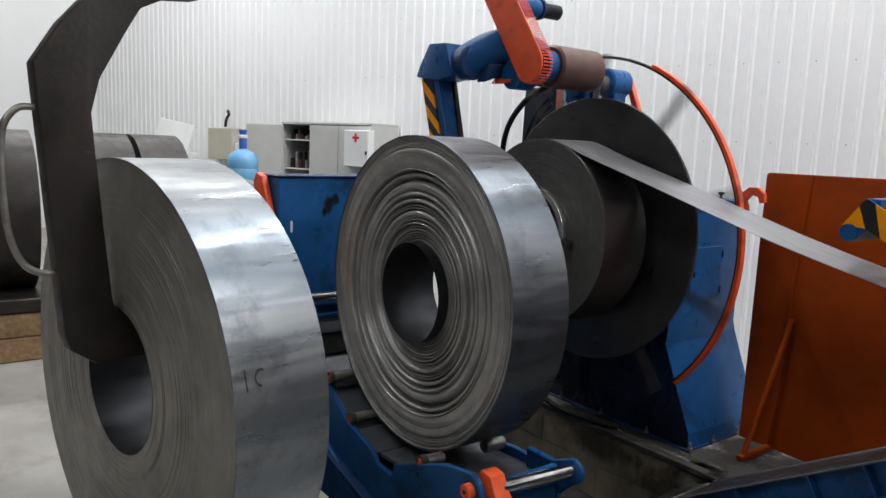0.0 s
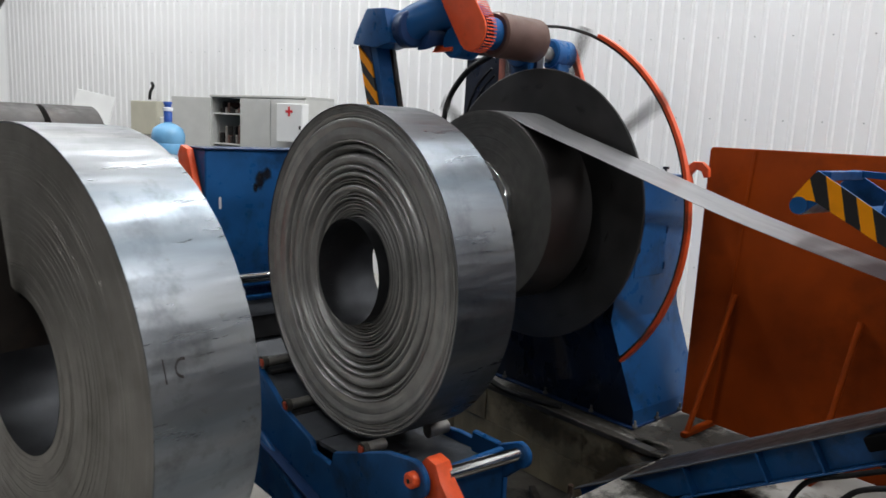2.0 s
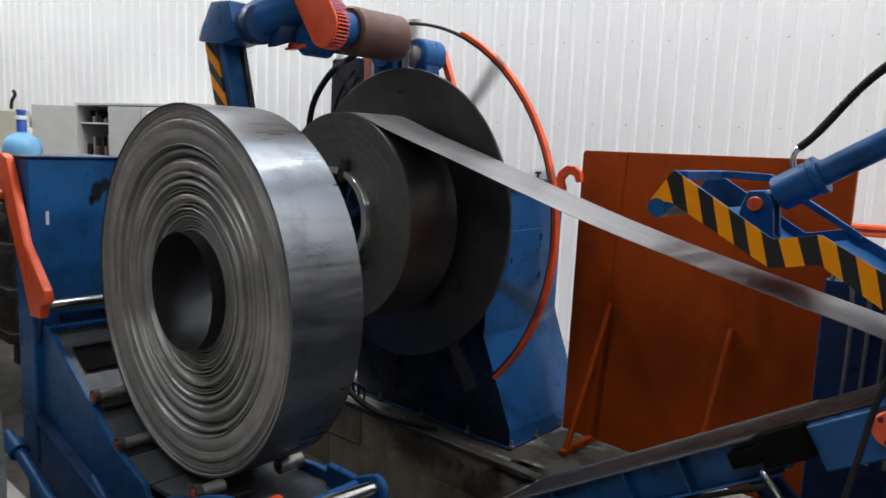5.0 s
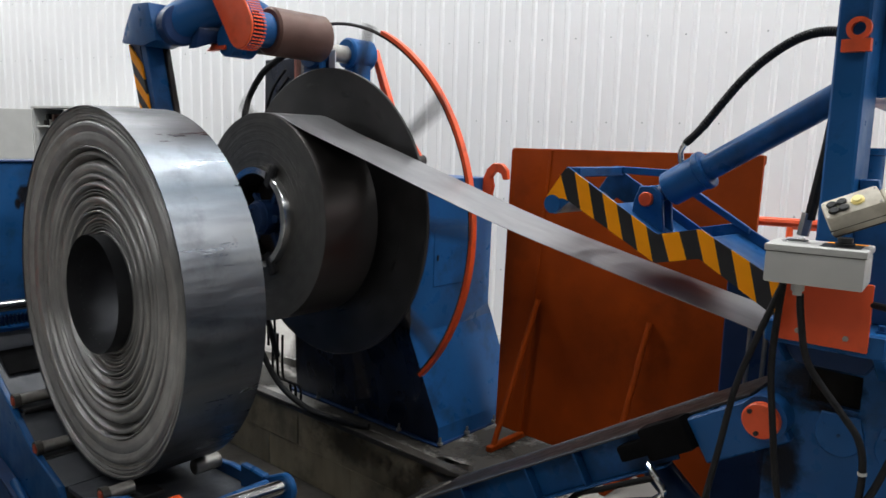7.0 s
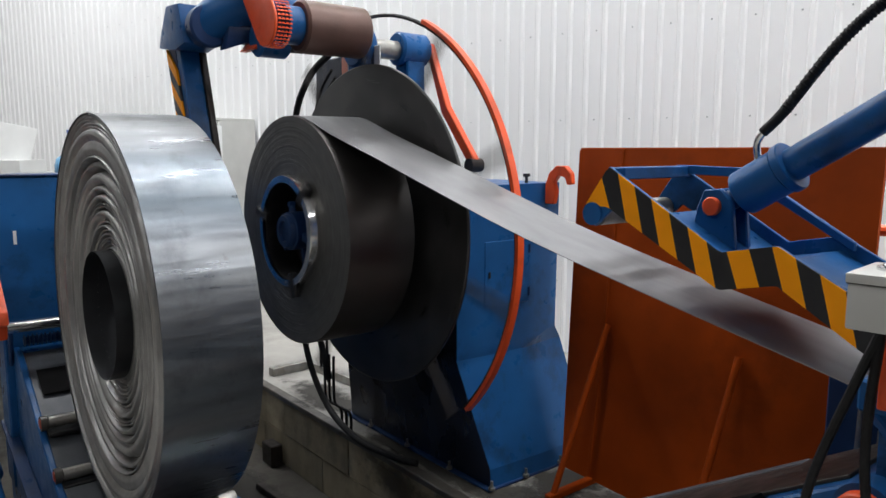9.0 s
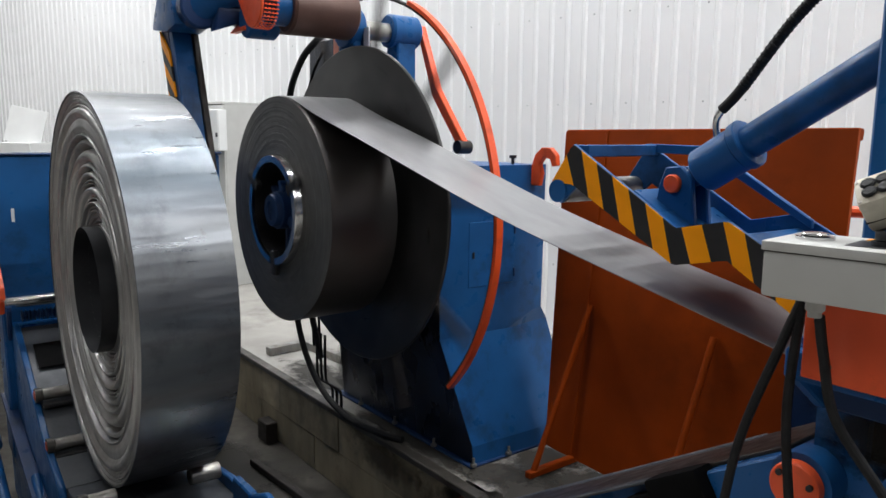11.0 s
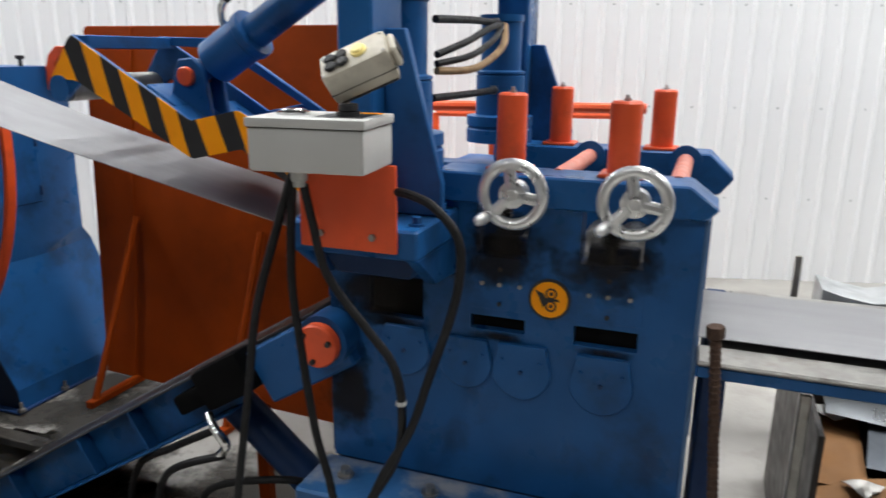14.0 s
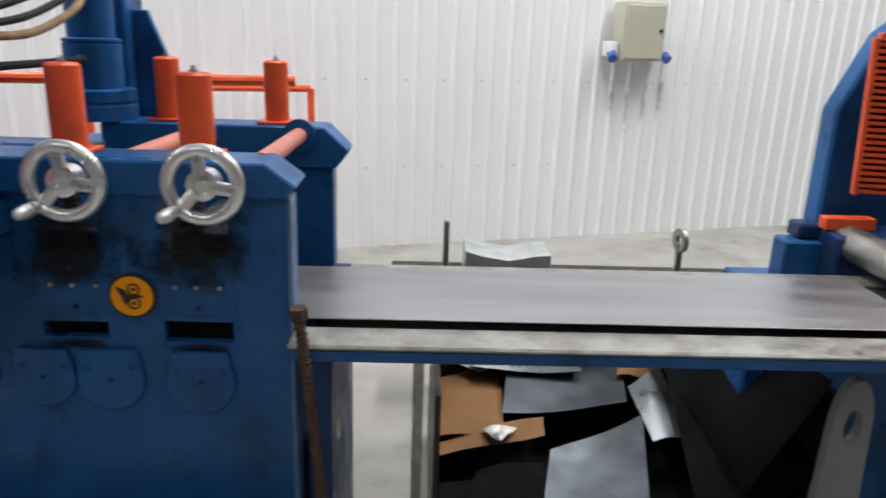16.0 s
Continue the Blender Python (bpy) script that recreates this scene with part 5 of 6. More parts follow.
while x < -0.53:
    w = 0.0575
    xs_ = [x + w * i / 4 for i in range(5)]
    sk = 0.016
    up = [(min(v - sk, -0.525), (on(TOP, v - sk) if v - sk > -1.345 else 1.512 - (-1.345 - v + sk) * 1.40)) for v in xs_]
    dn = [(min(v + sk, -0.525), (on(BOT, v + sk) if v + sk > -1.345 else 1.395)) for v in xs_]
    part("stripe", prism(BM(), up + dn[::-1], "y", 3.1515, 3.1545), YELLOW if k % 2 == 0 else BLACK, gd)
    k += 1
    x += w
part("tip_roller", rod(BM(), (-1.395, 3.168, 1.372), (-1.395, 3.504, 1.372), 0.036, 20), STEEL, gd, "bare steel guide roller")
part("tip_boss", rod(BM(), (-1.398, 3.146, 1.372), (-1.398, 3.154, 1.372), 0.034, 20), BLUE, gd)
part("top_crossbar", bevel(box(BM(), -1.35, -1.30, 3.168, 3.504, 1.475, 1.51), 0.003, 1), BLUE, gd)
part("far_rail", bevel(prism(BM(), [(-1.345, 1.513), (-1.12, 1.508), (-0.80, 1.318), (-0.80, 1.295), (-1.13, 1.480), (-1.345, 1.486)], "y", 3.485, 3.5035), 0.002, 1), BLUE, gd)
part("floor_plate", bevel(prism(BM(), [(-1.10, 1.33), (-0.985, 1.262), (-0.84, 1.293), (-0.52, 1.125), (-0.52, 1.11), (-0.84, 1.278), (-0.985, 1.247), (-1.10, 1.315)], "y", 3.168, 3.504), 0.002, 1), BLUE, gd)
br = part("pivot_bracket", bevel(prism(BM(), [(-1.16, 1.34), (-1.03, 1.29), (-1.045, 1.42), (-1.08, 1.455), (-1.13, 1.45), (-1.15, 1.40)], "y", 3.30, 3.32), 0.004, 1), BLUE, gd)
part("pivot_bracket", bevel(prism(BM(), [(-1.16, 1.34), (-1.03, 1.29), (-1.045, 1.42), (-1.08, 1.455), (-1.13, 1.45), (-1.15, 1.40)], "y", 3.37, 3.39), 0.004, 1), BLUE, gd)
part("bracket_foot", bevel(prism(BM(), [(-1.20, 1.365), (-0.99, 1.245), (-0.99, 1.265), (-1.20, 1.385)], "y", 3.25, 3.44), 0.003, 1), BLUE, gd)
part("pivot_pin", rod(BM(), (-1.10, 3.285, 1.405), (-1.10, 3.405, 1.405), 0.026, 20, 0.003), ORANGE, gd, "orange pivot pin")
cyl = thing("hydraulic_cylinder", (-1.05, 3.345, 1.42), "blue hydraulic cylinder holding the strip guide", "hydraulic cylinder")
A, B = Vector((-1.10, 3.345, 1.405)), Vector((-0.40, 3.345, 1.83))
D = (B - A).normalized()
part("rod_eye", rod(BM(), A - D * 0.03, A + D * 0.07, 0.028, 18), NAVY, cyl)
part("gland", rod(rod(BM(), A + D * 0.07, A + D * 0.20, 0.062, 32, 0.004), A + D * 0.20, A + D * 0.225, 0.068, 32, 0.003), BLUE, cyl)
part("barrel", rod(BM(), A + D * 0.225, B + D * 0.02, 0.044, 32), BLUE, cyl)
hz = thing("hydraulic_hoses", (-0.8, 3.3, 1.6), "black spiral wrapped hydraulic hose", "hose")
hpts = [(-1.0, 3.34, 1.535), (-1.002, 3.335, 1.575), (-0.985, 3.33, 1.605), (-0.93, 3.33, 1.66), (-0.807, 3.33, 1.815), (-0.70, 3.33, 1.905), (-0.60, 3.33, 1.945), (-0.50, 3.33, 1.93), (-0.44, 3.34, 1.86)]
part("hose", hose(BM(), hpts[2:], 0.014, 12), RUBBER, hz)
sw = BM()
for i, p in enumerate(smooth_path(hpts[3:], 14)):
    lathe(sw, [(0.0135, 0), (0.0165, 0.004), (0.0135, 0.008)], p, smooth_path(hpts[3:], 14)[min(i + 1, 14 * 5)] - p if i < 14 * 5 else (1, 0, 0), 10)
part("spiral_wrap", sw, RUBBER, hz)["kind"] = "stuff"
part("elbow", hose(BM(), hpts[:4], 0.010, 10), CHROME, hz, "bright metal elbow fitting")
part("hose", hose(BM(), [(-0.49, 3.30, 1.90), (-0.505, 3.30, 1.83), (-0.53, 3.30, 1.60), (-0.56, 3.30, 1.38)], 0.016, 10), RUBBER, hz)
part("hose", hose(BM(), [(-0.475, 3.33, 1.85), (-0.49, 3.33, 1.70), (-0.53, 3.33, 1.45), (-0.53, 3.33, 1.36)], 0.012, 10), RUBBER, hz)
part("fitting", rod(BM(), (-0.575, 3.30, 1.33), (-0.565, 3.30, 1.40), 0.018, 6), STEEL, hz)

# ---- threading ramp ----
rp = thing("threading_ramp", (-1.3, 3.3, 0), "blue sloping threading table with a hydraulic motor", "machine part")
A, B = (-2.08, -0.035), (-0.60, 0.872)
dx, dz = B[0] - A[0], B[1] - A[1]
L = math.hypot(dx, dz)
RMt = Matrix.Translation((A[0], 0, A[1])) @ Matrix.Rotation(-math.atan2(dz, dx), 4, "Y")
for y in (3.10, 3.46):
    part("side_beam", bevel(box(BM(), -0.24, L * 0.80, y, y + 0.012, -0.13, -0.008, RMt), 0.002, 1), BLUE, rp)
    part("beam_flange", bevel(box(BM(), -0.24, L * 0.82, y - 0.045, y + 0.012, -0.008, 0.0, RMt), 0.002, 1), DECK, rp)
    part("beam_flange", bevel(box(BM(), 0.35, L * 0.78, y - 0.045, y + 0.012, -0.138, -0.1305, RMt), 0.002, 1), BLUE, rp)
for u in (0.42, 0.78, 1.02):
    part("web_rib", bevel(box(BM(), u, u + 0.010, 3.056, 3.099, -0.13, -0.0085, RMt), 0.001, 1), BLUE, rp)
part("table_plate", bevel(box(BM(), -0.20, L * 0.98, 3.113, 3.459, -0.012, -0.002, RMt), 0.002, 1), IRON, rp, "dark oily steel table plate")
part("head_block", bevel(box(BM(), L * 0.86, L * 1.02, 3.06, 3.50, -0.16, -0.012, RMt), 0.006, 1), BLUE, rp)
part("drive_motor", bevel(box(BM(), L * 0.765, L * 0.862, 3.02, 3.098, -0.105, 0.006, RMt), 0.014, 2), SHEETANDSHADE, rp, "black hydraulic motor")
hubd = part("end_disc", rod(BM(), (-0.56, 3.00, 0.812), (-0.56, 3.03, 0.812), 0.053, 32, 0.004), ORANGE, rp, "orange round end disc")
part("disc_bearing", rod(BM(), (-0.56, 3.031, 0.812), (-0.56, 3.11, 0.812), 0.066, 28), BLUE, rp)
for a in (20, 140, 260):
    part("disc_bolt", rod(BM(), (-0.56 + 0.038 * math.cos(radians(a)), 2.992, 0.812 + 0.038 * math.sin(radians(a))), (-0.56 + 0.038 * math.cos(radians(a)), 3.0, 0.812 + 0.038 * math.sin(radians(a))), 0.007, 8), BLACK, hubd)
part("lift_cylinder", rod(rod(BM(), (-1.0, 3.28, 0.46), (-0.62, 3.28, 0.14), 0.055, 24, 0.004), (-1.08, 3.28, 0.53), (-1.0, 3.28, 0.46), 0.03, 16), NAVY, rp)
part("motor_cover", bevel(box(BM(), L * 0.70, L * 0.764, 3.04, 3.098, -0.085, -0.03, RMt), 0.010, 2), SHEETANDSHADE, rp)
part("motor_fitting", hose(BM(), [(-0.90, 3.03, 0.56), (-0.86, 3.0, 0.54), (-0.83, 3.0, 0.50), (-0.86, 3.0, 0.46)], 0.012, 10), CHROME, rp)
part("support_leg", bevel(box(BM(), -1.00, -0.96, 3.36, 3.40, 0.0, 0.40), 0.004, 1), RUST, rp)
fl = thing("hydraulic_hoses", (-1.0, 3.2, 0), "black hoses looping on the floor under the ramp", "hose")
for pts in ([(-0.88, 3.03, 0.52), (-1.05, 3.05, 0.42), (-1.22, 3.10, 0.30), (-1.28, 3.12, 0.12), (-1.15, 3.15, 0.02), (-0.95, 3.10, 0.02), (-0.7, 2.98, 0.02)],
            [(-0.84, 3.0, 0.47), (-1.0, 2.98, 0.40), (-1.12, 3.05, 0.22), (-1.25, 3.15, 0.06), (-1.32, 3.2, 0.03)],
            [(-0.62, 3.2, 0.30), (-0.75, 3.1, 0.36), (-0.95, 3.05, 0.30), (-0.9, 3.02, 0.12), (-0.7, 3.0, 0.03)]):
    part("hose", hose(BM(), pts, 0.0105, 10), RUBBER, fl)
box2 = thing("valve_stand", (-0.75, 3.75, 0), "dark blue valve cabinet with hose fittings", "machine cabinet")
part("body", bevel(box(BM(), -0.98, -0.60, 3.82, 4.15, 0.0, 1.10), 0.006, 1), NAVY, box2)
for k in range(4):
    part("valve_hose", hose(BM(), [(-0.95 + 0.06 * k, 3.80, 1.10), (-0.93 + 0.06 * k, 3.79, 1.14), (-0.88 + 0.06 * k, 3.78, 1.12), (-0.86 + 0.06 * k, 3.78, 0.9), (-0.87 + 0.06 * k, 3.78, 0.4)], 0.009, 8), STEEL, box2)

# ---- run-out conveyor and strip ----
cv = thing("run_out_table", (0.9, 3.27, 0), "blue and bare steel run-out table carrying steel strip", "conveyor")
part("rail", bevel(box(BM(), 0.27, 2.6, 3.022, 3.075, 0.868, 0.8935), 0.003, 1), BLUE, cv)
part("rail_top", bevel(box(BM(), 0.27, 2.6, 3.015, 3.108, 0.894, 0.905), 0.004, 1), STEEL, cv, "bare steel rail top")
part("rail", bevel(box(BM(), 0.34, 2.6, 3.47, 3.52, 0.835, 0.872), 0.004, 1), BLUE, cv)
part("rail_top", bevel(box(BM(), 0.34, 2.6, 3.45, 3.53, 0.8725, 0.90), 0.004, 1), STEEL, cv, "bare steel rail top")
part("table_bed", bevel(box(BM(), 0.30, 2.6, 3.11, 3.449, 0.872, 0.892), 0.003, 1), BLACK, cv)
part("frame_foot", bevel(box(BM(), 0.285, 0.335, 3.15, 3.62, 0.0, 0.871), 0.004, 1), NAVY, cv)
single("steel_strip", bevel(box(BM(), 0.20, 1.58, 3.118, 3.445, 0.916, 0.9185), 0.0008, 1), STRIP, "flat grey steel strip lying on the run-out table", "steel strip", soft=0)
for x, y, z in ((0.62, 4.57, 0.0), (1.585, 4.6, 0.0)):
    pn = BM()
    box(pn, x - 0.012, x + 0.012, y, y + 0.02, 0.0, 0.745 if x < 1 else 0.67)
    if x > 1:
        lathe(pn, [(0.02, -0.01), (0.05, -0.01), (0.05, 0.01), (0.02, 0.01)], (x, y + 0.01, 0.68), (1, 0.2, 0), 20, True)
    single("steel_stake", bevel(pn, 0.002, 1), STEEL, "bare upright steel stake on the floor", "stake", "stakes")
rb = thing("threaded_rod", (0.285, 3.05, 0.3), "rusty threaded rod leaning at the straightener", "rod")
part("rod", rod(BM(), (0.375, 3.035, 0.05), (0.297, 2.995, 0.985), 0.010, 12), RUSTY, rb)
tb = BM()
for k in range(70):
    p = Vector((0.375, 3.035, 0.05)).lerp(Vector((0.297, 2.995, 0.985)), k / 70)
    lathe(tb, [(0.010, 0), (0.0122, 0.003), (0.010, 0.006)], p, (-0.078, -0.04, 0.935), 8)
part("thread", tb, RUSTY, rb)["kind"] = "stuff"
part("nut", rod(BM(), (0.2985, 2.996, 0.965), (0.2965, 2.995, 0.988), 0.017, 6), RUSTY, rb)
# ---- next machine at the line's right ----
fm = thing("roll_feed_machine", (1.9, 3.7, 0), "blue feed machine with orange guard and steel roller", "machine")
part("side_frame", bevel(prism(BM(), [(1.645, 0.0), (1.642, 1.30), (1.735, 1.505), (2.1, 1.80), (2.7, 1.80), (2.7, 0.0)], "y", 3.75, 3.83), 0.008, 1), BLUE, fm)
guard = part("guard_back", bevel(prism(BM(), [(1.664, 1.100), (2.3, 1.06), (2.3, 1.49), (1.642, 1.488)], "y", 3.634, 3.640), 0.002, 1), RUST, fm, "rust-red guard backing")
part("guard_frame", bevel(prism(BM(), [(1.651, 1.094), (1.663, 1.094), (1.641, 1.492), (1.629, 1.492)], "y", 3.614, 3.633), 0.002, 1), ORANGE, guard)
part("guard_frame", bevel(box(BM(), 1.642, 2.3, 3.614, 3.633, 1.489, 1.505), 0.002, 1), ORANGE, guard)
for k in range(24):
    x, z = 1.661 - 0.0009 * k, 1.100 + 0.0162 * k
    part("slat", prism(BM(), [(x, z), (2.3, z - 0.02), (2.3, z - 0.011), (x, z + 0.009)], "y", 3.616, 3.630), ORANGE, guard, soft=0)
part("bearing_plate", bevel(box(BM(), 1.62, 1.76, 3.66, 3.70, 0.985, 1.02), 0.003, 1), ORANGE, fm)
part("bearing_block", bevel(box(BM(), 1.63, 1.86, 3.60, 3.74, 0.80, 0.984), 0.008, 1), NAVY, fm)
part("feed_roller", rod(BM(), (1.70, 2.90, 0.955), (1.685, 3.66, 0.955), 0.045, 28), STEEL, fm, "bare steel feed roller")
part("lower_block", bevel(box(BM(), 1.53, 1.64, 3.68, 3.76, 0.80, 0.945), 0.006, 1), BLUE, fm)
part("upper_block", bevel(box(BM(), 1.57, 1.64, 3.70, 3.77, 0.946, 0.99), 0.006, 1), NAVY, fm)
part("base_frame", bevel(box(BM(), 1.46, 2.6, 3.66, 3.9, 0.0, 0.80), 0.008, 1), BLUE, fm)
def holed_lug(cx, cz, y0, y1, n=32):
    """Upright plate, round at the top and straight below, with an oval hole through it."""
    bm = BM()
    rings = []
    for y in (y0, y1):
        rim, hole = [], []
        for k in range(n):
            c, w = math.cos(2 * math.pi * k / n), math.sin(2 * math.pi * k / n)
            drop = max(0.0, -w)
            rim.append(bm.verts.new((cx + (0.047 + 0.02 * drop) * (c if w >= 0 else math.copysign(abs(c) ** 0.3, c)), y, cz + (0.122 * w if w >= 0 else -0.36 * drop ** 0.8))))
            hole.append(bm.verts.new((cx + 0.021 * c, y, cz + 0.046 * w)))
        rings.append((rim, hole))
    (ra, ha), (rb, hb_) = rings
    for k in range(n):
        j = (k + 1) % n
        bm.faces.new((ra[k], ra[j], ha[j], ha[k]))
        bm.faces.new((rb[k], hb_[k], hb_[j], rb[j]))
        bm.faces.new((ra[k], rb[k], rb[j], ra[j]))
        bm.faces.new((ha[k], ha[j], hb_[j], hb_[k]))
    bmesh.ops.recalc_face_normals(bm, faces=bm.faces)
    return bm


part("lifting_lug", holed_lug(1.555, 0.60, 3.28, 3.31), DIMWALL, fm, "grey lifting lug with an oval hole")
part("lug_foot", bevel(box(BM(), 1.50, 1.62, 3.285, 3.66, 0.0, 0.25), 0.004, 1), NAVY, fm)

# ---- scrap bin ----
bn = thing("scrap_bin", (1.1, 3.8, 0), "black steel scrap bin full of sheet offcuts", "scrap bin")
for nm, b in (("side_wall", (0.56, 0.575, 3.36, 4.20, 0.0, 0.62)), ("side_wall", (1.58, 1.595, 3.36, 4.20, 0.0, 0.62)), ("back_wall", (0.576, 1.579, 4.185, 4.20, 0.0, 0.62)), ("front_wall", (0.576, 1.579, 3.36, 3.375, 0.0, 0.27)), ("bin_floor", (0.576, 1.579, 3.376, 4.184, 0.03, 0.045))):
    part(nm, bevel(box(BM(), *b), 0.002, 1), IRON, bn)
part("corner_post", bevel(box(BM(), 0.505, 0.53, 3.33, 3.36, 0.0, 0.73), 0.003, 1), STEEL, bn)
part("corner_brace", bevel(prism(BM(), [(0.531, 0.30), (0.559, 0.0), (0.531, 0.0)], "y", 3.33, 3.36), 0.002, 1), STEEL, bn)
OFF = [  # four corners (x, y, z), material
    ((0.60, 4.15, 0.28), (0.82, 4.18, 0.29), (0.80, 3.83, 0.25), (0.585, 3.79, 0.24), CARD),
    ((0.70, 4.18, 0.37), (1.11, 4.19, 0.37), (1.09, 4.08, 0.345), (0.70, 4.07, 0.345), SCRAPLIGHT),
    ((0.84, 4.15, 0.32), (1.26, 4.17, 0.33), (1.225, 3.95, 0.285), (0.80, 3.90, 0.275), SCRAPDARK),
    ((1.25, 4.17, 0.36), (1.46, 4.17, 0.37), (1.33, 4.08, 0.33), (1.22, 4.08, 0.32), CARD),
    ((1.255, 4.05, 0.31), (1.39, 4.13, 0.33), (1.405, 3.80, 0.27), (1.27, 3.78, 0.24), SCRAPLIGHT),
    ((0.925, 3.69, 0.26), (1.265, 3.90, 0.28), (1.16, 3.44, 0.22), (0.86, 3.43, 0.20), SCRAPDARK),
    ((1.49, 4.16, 0.50), (1.575, 4.17, 0.50), (1.575, 3.44, 0.30), (1.33, 3.44, 0.20), SHEETANDSHADE),
    ((1.36, 4.10, 0.46), (1.57, 4.12, 0.66), (1.578, 3.40, 0.40), (1.30, 3.39, 0.16), SHEETANDSHADE),
    ((1.33, 4.15, 0.44), (1.574, 4.17, 0.60), (1.574, 3.42, 0.66), (1.40, 3.42, 0.30), SHEETANDSHADE),
    ((0.59, 3.79, 0.235), (0.935, 3.90, 0.26), (0.935, 3.84, 0.24), (0.59, 3.71, 0.22), CARD),
    ((0.70, 3.62, 0.24), (0.90, 3.66, 0.25), (0.86, 3.42, 0.20), (0.62, 3.42, 0.19), SHEETANDSHADE),
    ((0.72, 3.81, 0.262), (0.84, 3.835, 0.268), (0.80, 3.78, 0.26), (0.755, 3.76, 0.255), STEEL),
    ((0.64, 4.16, 0.335), (0.79, 4.16, 0.33), (0.75, 4.12, 0.325), (0.70, 4.10, 0.32), WHITE),
    # two wide matt black sheets close the gaps below the pile
    ((0.59, 3.70, 0.15), (1.25, 3.75, 0.16), (1.2, 3.40, 0.12), (0.59, 3.40, 0.12), SHEETANDSHADE),
    ((0.59, 4.17, 0.10), (1.57, 4.17, 0.10), (1.57, 3.40, 0.08), (0.59, 3.40, 0.08), SHEETANDSHADE),
]
for *cs, mt in OFF:
    bm = BM()
    n = 5
    a, b, c, d = [Vector(v) for v in cs]
    grid = []
    for lift in (0.0, -0.002):
        for i in range(n + 1):
            for j in range(n + 1):
                u, v = i / n, j / n
                p = a.lerp(b, u).lerp(d.lerp(c, u), v)
                grid.append(bm.verts.new(p + Vector((0, 0, lift + 0.012 * math.sin(4 * u + 2 * v + cs[0][0] * 9)))))
    at = lambda k, i, j: grid[k * (n + 1) ** 2 + i * (n + 1) + j]
    for i in range(n):
        for j in range(n):
            bm.faces.new((at(0, i, j), at(0, i + 1, j), at(0, i + 1, j + 1), at(0, i, j + 1)))
            bm.faces.new((at(1, i, j), at(1, i, j + 1), at(1, i + 1, j + 1), at(1, i + 1, j)))
        bm.faces.new((at(0, i, 0), at(1, i, 0), at(1, i + 1, 0), at(0, i + 1, 0)))
        bm.faces.new((at(0, i, n), at(0, i + 1, n), at(1, i + 1, n), at(1, i, n)))
        bm.faces.new((at(0, 0, i), at(0, 0, i + 1), at(1, 0, i + 1), at(1, 0, i)))
        bm.faces.new((at(0, n, i), at(1, n, i), at(1, n, i + 1), at(0, n, i + 1)))
    bmesh.ops.recalc_face_normals(bm, faces=bm.faces)
    part("sheet_offcut", bm, mt, bn, {"brown_cardboard": "brown offcut", "bright_scrap_sheet": "shiny offcut"}.get(mt.name, ""))
ch = BM()
prism(ch, [(0.69, 0.55), (1.02, 0.55), (1.02, 0.66), (0.96, 0.655), (0.86, 0.635), (0.76, 0.65), (0.69, 0.67)], "y", 4.42, 4.62)
single("bent_sheet", bevel(ch, 0.002, 1), GALV, "bright bent sheet metal channel beside the bin", "sheet metal")
single("steel_beam", bevel(box(BM(), 0.4, 1.8, 4.40, 4.66, 0.50, 0.548), 0.004, 1), IRON, "dark steel beam behind the run-out table", "beam")
part("beam_foot", bevel(box(BM(), 0.95, 1.01, 4.45, 4.6, 0.0, 0.499), 0.004, 1), IRON, bpy.data.objects["steel_beam"])
part("beam_foot", bevel(box(BM(), 1.6, 1.66, 4.45, 4.6, 0.0, 0.499), 0.004, 1), IRON, bpy.data.objects["steel_beam"])

# ---- along the wall ----
def wallbox(bm, s0, s1, d0, d1, z0, z1):
    return box(bm, s0, s1, -d1, -d0, z0, z1, WM)


eb = thing("electric_cabinet", WM @ Vector((2.0, -0.1, 1.35)), "beige wall-mounted electrical box with blue sockets", "electrical box")
part("box_body", bevel(wallbox(BM(), 1.79, 2.115, 0.035, 0.20, 1.315, 1.705), 0.008, 2), BEIGE, eb)
part("box_door", bevel(wallbox(BM(), 1.805, 2.10, 0.2005, 0.21, 1.33, 1.69), 0.006, 1), BEIGE, eb)
part("door_lock", rod(BM(), WM @ Vector((2.075, -0.21, 1.52)), WM @ Vector((2.075, -0.222, 1.52)), 0.012, 14), BLACK, eb)
for s, w in ((1.748, -1), (2.157, 1)):
    sk = part("socket", bevel(wallbox(BM(), s - 0.035, s + 0.035, 0.05, 0.16, 1.34, 1.44), 0.01, 2), WHITE, eb, "white socket with a blue cover")
    part("socket_cover", rod(BM(), WM @ Vector((s, -0.12, 1.37)), WM @ Vector((s + 0.015 * w, -0.185, 1.325)), 0.033, 20), BLUEPLASTIC, sk)
fr = thing("orange_rail", WM @ Vector((-0.8, -0.35, 0)), "orange painted steel rail frame before the wall", "rail")
for a, b in (((-1.6, 1.11), (-0.36, 1.11)), ((-0.36, 1.11), (-0.36, 0.0)), ((-1.6, 1.11), (-1.6, 0.0)), ((-1.6, 0.55), (-0.36, 0.55))):
    p, q = WM @ Vector((a[0], -0.3, a[1])), WM @ Vector((b[0], -0.3, b[1]))
    part("rail_bar", rod(BM(), p, q, 0.022, 10), ORANGE, fr)
part("side_rail", rod(BM(), (-1.25, 4.42, 1.26), (0.0, 4.75, 1.26), 0.022, 10), ORANGE, fr)
part("side_rail_post", rod(BM(), (-0.6, 4.60, 0.0), (-0.6, 4.60, 1.26), 0.022, 10), ORANGE, fr)

